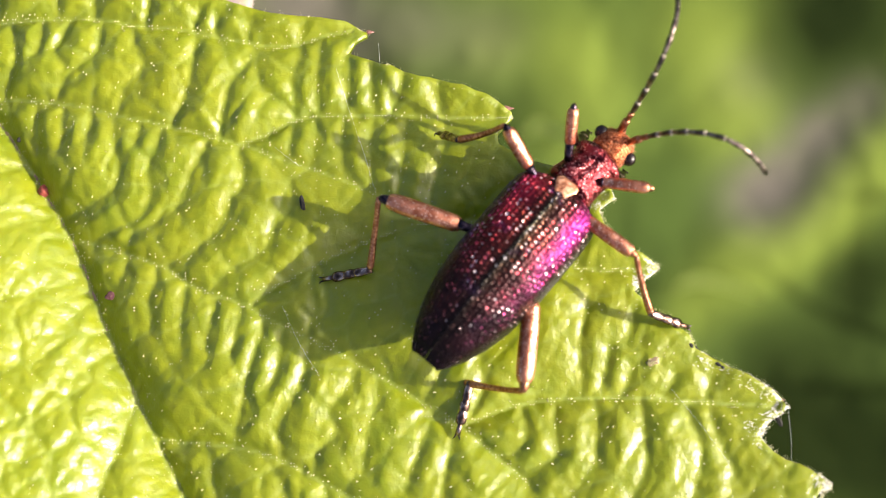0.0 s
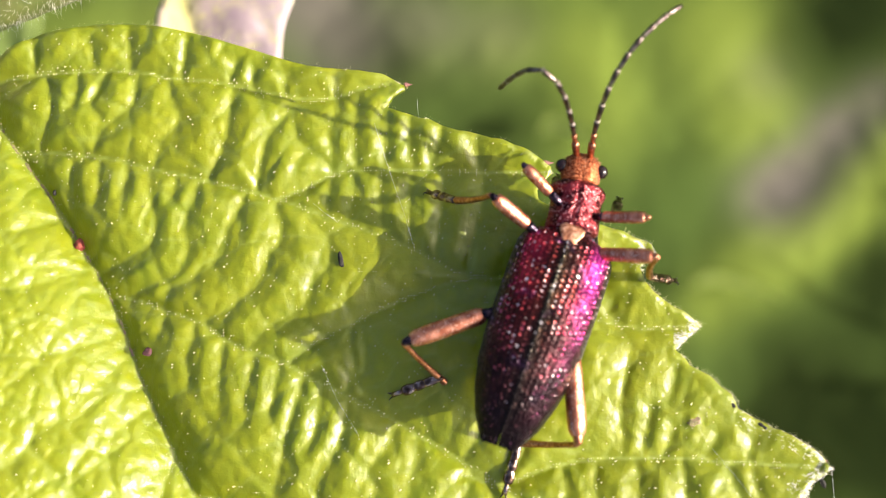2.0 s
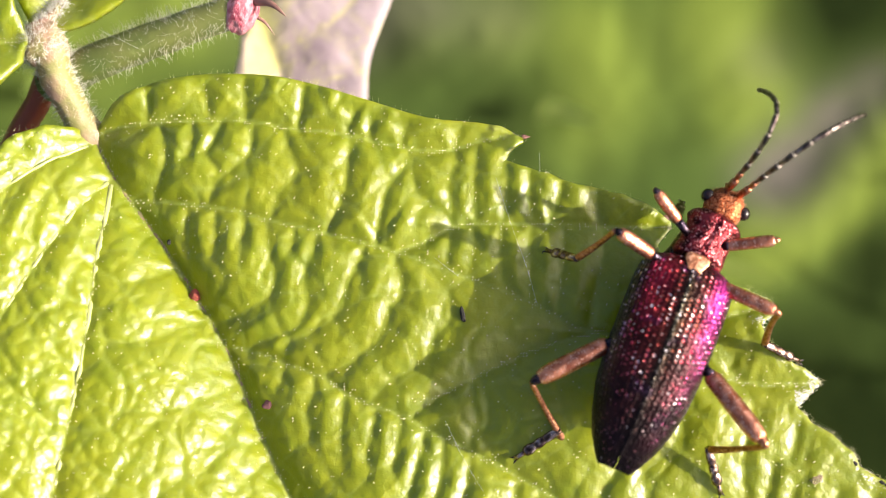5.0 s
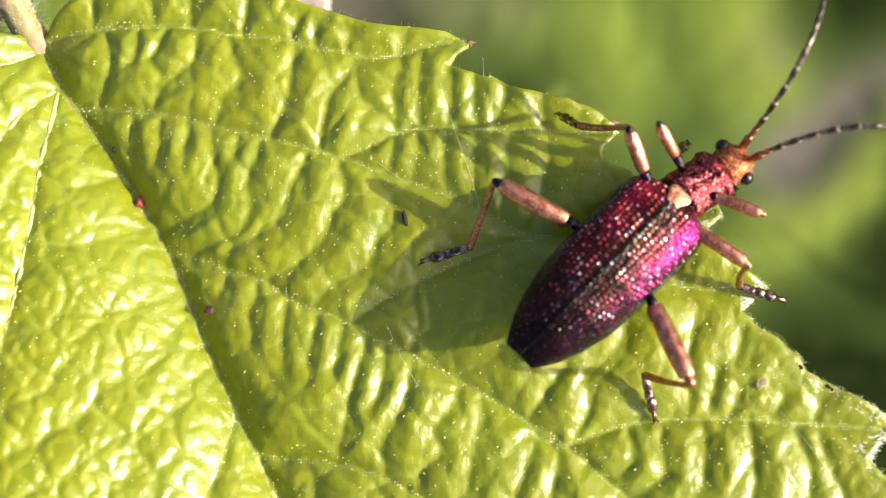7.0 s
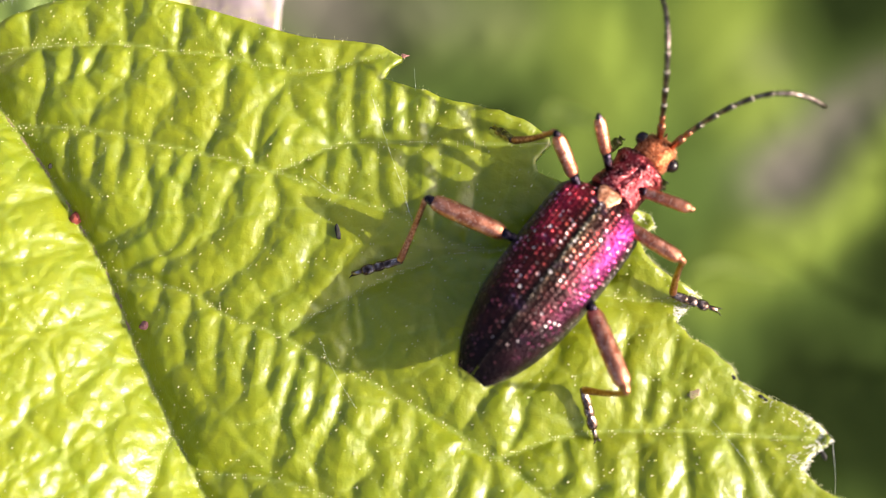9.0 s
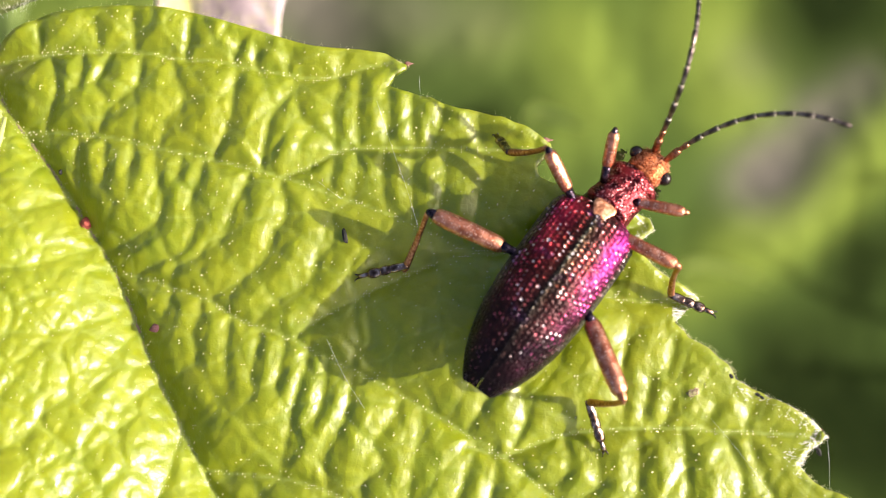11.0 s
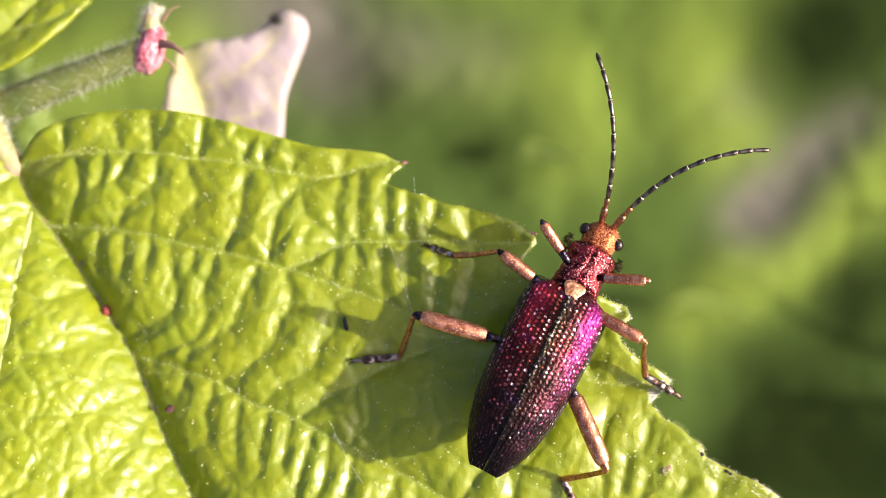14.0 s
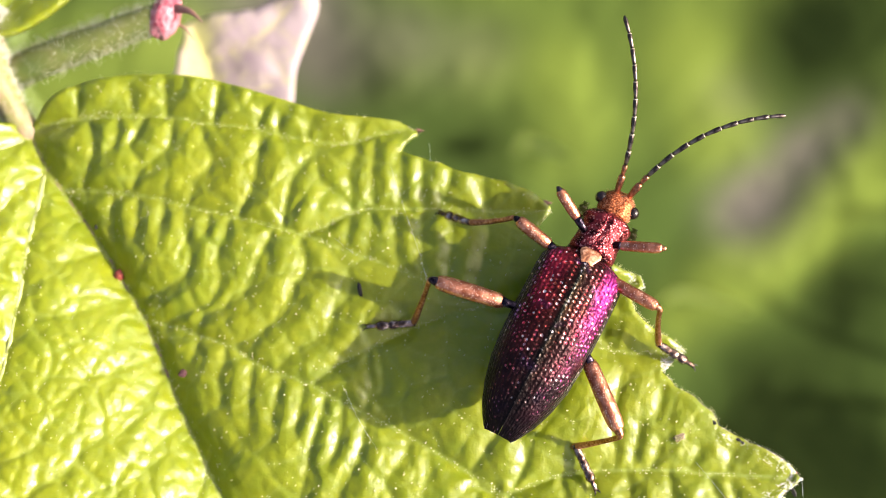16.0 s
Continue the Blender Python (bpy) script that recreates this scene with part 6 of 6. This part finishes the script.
    move_leg("R", "fore", [
        (0, (1.67, 1.47, 1.91), (0.74, 1.16, 1.05), (0.74, 1.79, 0.27)),
        (0.5, (1.67, 1.47, 1.91), (0.74, 1.16, 1.05), (0.74, 1.79, 0.27)),
        (1, (1.67, 1.47, 1.91), (0.74, 1.16, 1.05), (0.74, 1.79, 0.27)),
        (1.5, (1.54, 1.36, 2.44), (0.80, 1.15, 1.39), (0.80, 1.78, 0.61)),
        (2, (1.67, 1.03, 2.43), (0.87, 1.01, 1.40), (0.87, 1.64, 0.62)),
        (2.5, (0.99, 1.97, 2.28), (0.80, 2.66, 1.19), (1.13, 3.27, 0.48)),
        (3, (1.08, 0.06, 2.84), (0.66, 0.53, 1.71), (0.66, 1.16, 0.93)),
        (3.5, (1.11, 0.15, 2.87), (0.68, 0.58, 1.73), (0.68, 1.20, 0.94)),
        (3.7, (0.90, 2.00, 2.31), (0.49, 1.38, 1.24), (0.49, 2.00, 0.46)),
        (4.4, (1.25, 1.81, 2.28), (0.63, 1.29, 1.27), (0.59, 1.86, 0.45)),
        (5.1, (1.70, 1.30, 2.14), (0.80, 1.10, 1.23), (0.73, 1.68, 0.41)),
        (5.8, (1.86, 0.76, 1.94), (0.87, 0.91, 1.11), (0.87, 1.53, 0.33)),
        (6, (1.83, 0.98, 1.98), (0.85, 0.99, 1.13), (0.85, 1.62, 0.35)),
        (6.5, (1.75, 1.29, 1.92), (0.79, 1.10, 1.07), (0.79, 1.73, 0.29)),
        (7, (1.75, 1.29, 1.92), (0.79, 1.10, 1.07), (0.79, 1.73, 0.29)),
        (7.5, (1.75, 1.29, 1.92), (0.79, 1.10, 1.07), (0.79, 1.73, 0.29)),
        (8, (1.79, 1.21, 1.83), (0.78, 1.07, 1.03), (0.78, 1.70, 0.25)),
        (8.5, (1.82, 1.12, 1.84), (0.80, 1.04, 1.03), (0.80, 1.67, 0.25)),
        (9.3, (1.81, 1.16, 1.86), (0.80, 1.05, 1.04), (0.80, 1.68, 0.26)),
        (10.1, (1.78, 1.22, 1.89), (0.80, 1.08, 1.06), (0.79, 1.70, 0.28)),
        (11, (1.76, 1.29, 1.92), (0.79, 1.10, 1.07), (0.79, 1.73, 0.29)),
        (11.5, (1.50, 1.58, 2.24), (0.74, 1.23, 1.25), (0.74, 1.85, 0.46)),
        (12, (1.59, 1.31, 2.40), (0.82, 1.13, 1.36), (0.82, 1.76, 0.58)),
        (12.5, (1.74, 1.26, 2.08), (0.82, 1.10, 1.17), (0.81, 1.72, 0.39)),
        (13, (1.74, 1.26, 2.08), (0.82, 1.10, 1.17), (0.81, 1.72, 0.39)),
        (14.5, (1.74, 1.26, 2.08), (0.82, 1.10, 1.17), (0.81, 1.72, 0.39)),
        (16, (1.74, 1.26, 2.08), (0.82, 1.10, 1.17), (0.81, 1.72, 0.39)),
    ])
    move_leg("R", "middle", [
        (0, (2.37, -0.08, 1.72), (3.53, -0.80, 0.71), (4.51, -0.39, 0.15)),
        (0.5, (2.37, -0.08, 1.72), (3.53, -0.80, 0.71), (4.51, -0.39, 0.15)),
        (1, (2.37, -0.08, 1.72), (3.53, -0.80, 0.71), (4.51, -0.39, 0.15)),
        (1.5, (2.37, -0.21, 1.74), (3.58, -0.74, 0.67), (4.63, -0.51, 0.14)),
        (2, (2.16, 0.17, 2.47), (2.23, -0.05, 0.79), (2.95, 0.24, -0.13)),
        (2.5, (2.23, -0.02, 2.36), (2.04, -0.61, 0.78), (2.99, -0.48, 0.06)),
        (3, (2.29, -0.60, 1.95), (2.36, -1.79, 0.73), (3.34, -1.95, 0.06)),
        (3.5, (2.13, -0.74, 2.37), (2.20, -1.81, 1.05), (3.08, -1.91, 0.25)),
        (3.7, (2.21, -0.63, 2.26), (2.16, -1.50, 0.80), (3.13, -1.71, 0.12)),
        (4.4, (2.27, -0.48, 2.19), (2.32, -1.22, 0.67), (3.36, -1.34, 0.08)),
        (5.1, (2.32, -0.24, 2.09), (2.56, -0.81, 0.50), (3.67, -0.80, 0.04)),
        (5.8, (2.34, -0.01, 1.97), (2.79, -0.39, 0.38), (3.93, -0.27, 0.02)),
        (6, (2.35, -0.06, 1.95), (2.95, -0.31, 0.38), (4.01, 0.15, 0.04)),
        (6.5, (2.34, 0.15, 1.83), (2.62, -0.02, 0.17), (3.68, 0.54, 0.07)),
        (7, (2.34, 0.15, 1.83), (2.62, -0.02, 0.17), (3.68, 0.54, 0.07)),
        (7.5, (2.34, 0.15, 1.83), (2.62, -0.02, 0.17), (3.68, 0.54, 0.07)),
        (8, (2.36, 0.06, 1.75), (2.58, -0.32, 0.11), (3.67, 0.18, 0.10)),
        (8.5, (2.36, -0.01, 1.76), (2.68, -0.57, 0.19), (3.81, -0.17, 0.09)),
        (9.3, (2.36, 0.00, 1.78), (2.67, -0.52, 0.19), (3.81, -0.15, 0.09)),
        (10.1, (2.36, 0.03, 1.80), (2.66, -0.44, 0.19), (3.81, -0.12, 0.09)),
        (11, (2.35, 0.05, 1.83), (2.64, -0.35, 0.20), (3.81, -0.09, 0.09)),
        (11.5, (2.35, 0.03, 1.88), (2.71, -0.44, 0.29), (3.88, -0.27, 0.10)),
        (12, (2.36, -0.13, 1.92), (2.86, -0.69, 0.40), (4.03, -0.66, 0.11)),
        (12.5, (2.36, -0.25, 1.83), (2.87, -0.90, 0.35), (4.04, -0.96, 0.10)),
        (13, (2.36, -0.25, 1.83), (2.87, -0.90, 0.35), (4.04, -0.96, 0.10)),
        (14.5, (2.36, -0.25, 1.83), (2.87, -0.90, 0.35), (4.04, -0.96, 0.10)),
        (16, (2.36, -0.25, 1.83), (2.87, -0.90, 0.35), (4.04, -0.96, 0.10)),
    ])
    move_leg("R", "hind", [
        (0, (2.30, -4.41, 1.57), (1.09, -5.03, -0.03), (1.66, -6.24, 0.12)),
        (0.5, (2.30, -4.41, 1.57), (1.09, -5.03, -0.03), (1.66, -6.24, 0.12)),
        (1, (2.30, -4.41, 1.57), (1.09, -5.03, -0.03), (1.66, -6.24, 0.12)),
        (1.5, (2.20, -4.48, 1.66), (0.87, -4.76, 0.06), (1.24, -6.06, 0.11)),
        (2, (1.84, -4.66, 1.69), (0.49, -5.09, 0.14), (0.57, -6.44, 0.10)),
        (2.5, (1.80, -4.67, 1.77), (0.67, -5.50, 0.20), (0.60, -6.82, -0.06)),
        (3, (3.09, -3.59, 2.15), (2.06, -4.32, 0.48), (2.53, -5.51, 0.06)),
        (3.5, (2.98, -3.60, 2.57), (1.69, -4.17, 1.01), (2.15, -5.13, 0.18)),
        (3.7, (3.08, -3.45, 2.57), (1.72, -4.09, 1.11), (2.25, -4.97, 0.23)),
        (4.4, (3.08, -3.45, 2.56), (1.90, -4.04, 0.93), (2.58, -4.93, 0.17)),
        (5.1, (3.08, -3.45, 2.55), (2.21, -3.95, 0.71), (3.03, -4.83, 0.11)),
        (5.8, (3.09, -3.45, 2.54), (2.53, -3.84, 0.55), (3.45, -4.70, 0.07)),
        (6, (3.20, -3.25, 2.54), (2.57, -3.52, 0.56), (3.59, -4.26, 0.07)),
        (6.5, (3.31, -3.02, 2.56), (2.47, -3.41, 0.67), (3.54, -3.99, 0.08)),
        (7, (3.31, -3.02, 2.56), (2.47, -3.41, 0.67), (3.54, -3.99, 0.08)),
        (7.5, (3.31, -3.02, 2.56), (2.47, -3.41, 0.67), (3.54, -3.99, 0.08)),
        (8, (3.21, -3.25, 2.51), (2.38, -3.66, 0.63), (3.46, -4.26, 0.07)),
        (8.5, (3.15, -3.43, 2.38), (2.30, -3.87, 0.51), (3.31, -4.64, 0.05)),
        (9.3, (3.13, -3.46, 2.38), (2.34, -3.88, 0.48), (3.36, -4.65, 0.05)),
        (10.1, (3.10, -3.50, 2.39), (2.40, -3.89, 0.45), (3.44, -4.66, 0.04)),
        (11, (3.07, -3.55, 2.40), (2.48, -3.91, 0.42), (3.53, -4.68, 0.04)),
        (11.5, (3.09, -3.65, 1.80), (2.24, -3.99, -0.09), (3.32, -4.77, 0.10)),
        (12, (2.96, -3.76, 2.19), (2.28, -4.20, 0.25), (3.26, -5.11, 0.07)),
        (12.5, (2.95, -3.84, 1.79), (2.09, -4.54, 0.01), (3.15, -5.36, 0.12)),
        (13, (2.95, -3.84, 1.79), (2.09, -4.54, 0.01), (3.15, -5.36, 0.12)),
        (14.5, (2.95, -3.84, 1.79), (2.09, -4.54, 0.01), (3.15, -5.36, 0.12)),
        (16, (2.95, -3.84, 1.79), (2.09, -4.54, 0.01), (3.15, -5.36, 0.12)),
    ])
    move_antenna("L", [
        (0, -7.8, (-0.07, 3.84, 4.11), (-0.99, 5.59, 2.83)),
        (0.5, -7.8, (-0.38, 3.81, 4.06), (-1.51, 5.82, 3.60)),
        (1, -7.8, (-0.23, 3.90, 4.00), (-1.23, 5.82, 3.09)),
        (1.5, 7.1, (-2.46, 2.97, 3.27), (-4.80, 3.19, 3.38)),
        (2, 9.6, (-1.70, 3.07, 4.30), (-2.96, 2.59, 2.38)),
        (2.5, 9.9, (-2.42, 3.30, 3.08), (-4.69, 3.71, 3.53)),
        (3, 14.4, (-2.52, 2.64, 3.87), (-4.86, 2.71, 3.63)),
        (3.5, 11.5, (-2.13, 3.73, 2.85), (-4.31, 4.59, 3.05)),
        (3.7, 7.7, (-1.75, 3.94, 2.93), (-3.78, 5.10, 3.16)),
        (4.4, 1.5, (-0.82, 3.70, 3.24), (-2.03, 4.84, 2.96)),
        (5.1, -7.5, (0.52, 3.35, 3.69), (0.47, 4.47, 2.67)),
        (5.8, -16.4, (1.85, 3.00, 4.13), (2.97, 4.10, 2.38)),
        (6, -19.1, (0.89, 3.65, 4.21), (0.99, 5.74, 3.13)),
        (6.5, -11.2, (-0.08, 3.89, 3.99), (-0.91, 5.86, 3.00)),
        (7, -11.2, (-0.19, 3.96, 3.89), (-1.05, 5.99, 3.10)),
        (7.5, -11.2, (-0.10, 3.90, 4.01), (-1.03, 5.73, 2.86)),
        (8, -7.1, (-0.49, 3.82, 4.03), (-1.63, 5.57, 2.97)),
        (8.5, -7.7, (-1.07, 3.39, 4.12), (-2.13, 4.69, 2.48)),
        (9.3, -8.3, (-0.90, 3.51, 4.08), (-1.93, 4.98, 2.65)),
        (10.1, -9.0, (-0.65, 3.69, 4.01), (-1.65, 5.40, 2.89)),
        (11, -10.0, (-0.35, 3.90, 3.94), (-1.31, 5.90, 3.17)),
        (11.5, -4.4, (-1.13, 3.60, 3.96), (-2.39, 5.12, 2.68)),
        (12, 5.1, (-1.43, 3.53, 4.04), (-2.57, 4.95, 2.55)),
        (12.5, -0.9, (-0.91, 3.86, 3.90), (-2.08, 5.70, 3.03)),
        (13, -0.9, (-0.99, 3.87, 3.86), (-2.33, 5.76, 3.46)),
        (14.5, -0.9, (-0.84, 4.18, 3.27), (-2.28, 5.89, 4.00)),
        (16, -0.9, (-0.80, 4.18, 3.33), (-2.12, 5.94, 4.14)),
    ])
    move_antenna("R", [
        (0, -7.8, (2.12, 2.81, 3.99), (3.84, 3.20, 2.44)),
        (0.5, -7.8, (1.63, 3.65, 3.81), (3.67, 4.70, 4.34)),
        (1, -7.8, (1.89, 3.43, 3.80), (4.07, 4.18, 4.26)),
        (1.5, 7.1, (0.29, 3.73, 4.19), (1.08, 4.71, 2.20)),
        (2, 9.6, (-0.16, 3.97, 3.95), (0.93, 6.04, 3.88)),
        (2.5, 9.9, (-0.27, 3.97, 3.94), (0.57, 6.11, 3.46)),
        (3, 14.4, (-0.57, 3.96, 3.90), (-0.14, 6.13, 3.11)),
        (3.5, 11.5, (-0.27, 4.33, 3.17), (0.57, 6.52, 3.10)),
        (3.7, 7.7, (0.14, 4.31, 3.24), (1.44, 6.26, 3.20)),
        (4.4, 1.5, (0.63, 3.93, 3.51), (1.87, 5.68, 3.04)),
        (5.1, -7.5, (1.34, 3.40, 3.91), (2.48, 4.86, 2.80)),
        (5.8, -16.4, (2.04, 2.86, 4.30), (3.09, 4.04, 2.57)),
        (6, -19.1, (2.15, 2.40, 4.45), (3.16, 3.51, 2.64)),
        (6.5, -11.2, (1.72, 3.28, 4.19), (3.01, 4.73, 2.87)),
        (7, -11.2, (1.66, 3.53, 3.98), (3.20, 5.06, 3.08)),
        (7.5, -11.2, (1.62, 3.59, 3.92), (3.66, 4.64, 4.43)),
        (8, -7.1, (1.72, 3.52, 3.85), (3.81, 4.59, 4.00)),
        (8.5, -7.7, (1.44, 3.70, 3.89), (2.93, 4.84, 2.47)),
        (9.3, -8.3, (1.51, 3.72, 3.81), (3.15, 4.79, 2.87)),
        (10.1, -9.0, (1.61, 3.74, 3.69), (3.46, 4.73, 3.44)),
        (11, -10.0, (1.73, 3.77, 3.55), (3.83, 4.65, 4.12)),
        (11.5, -4.4, (1.27, 3.56, 4.11), (2.44, 3.95, 2.11)),
        (12, 5.1, (0.50, 4.00, 3.82), (1.99, 5.58, 4.71)),
        (12.5, -0.9, (1.14, 4.06, 3.36), (2.92, 5.39, 4.14)),
        (13, -0.9, (1.06, 4.12, 3.22), (2.92, 5.50, 3.80)),
        (14, -0.9, (1.18, 4.20, 3.05), (3.16, 5.76, 3.20)),
        (14.5, -0.9, (1.18, 4.20, 3.05), (3.16, 5.76, 3.20)),
        (16, -0.9, (1.17, 4.18, 3.12), (3.08, 5.78, 3.35)),
    ])


motions()
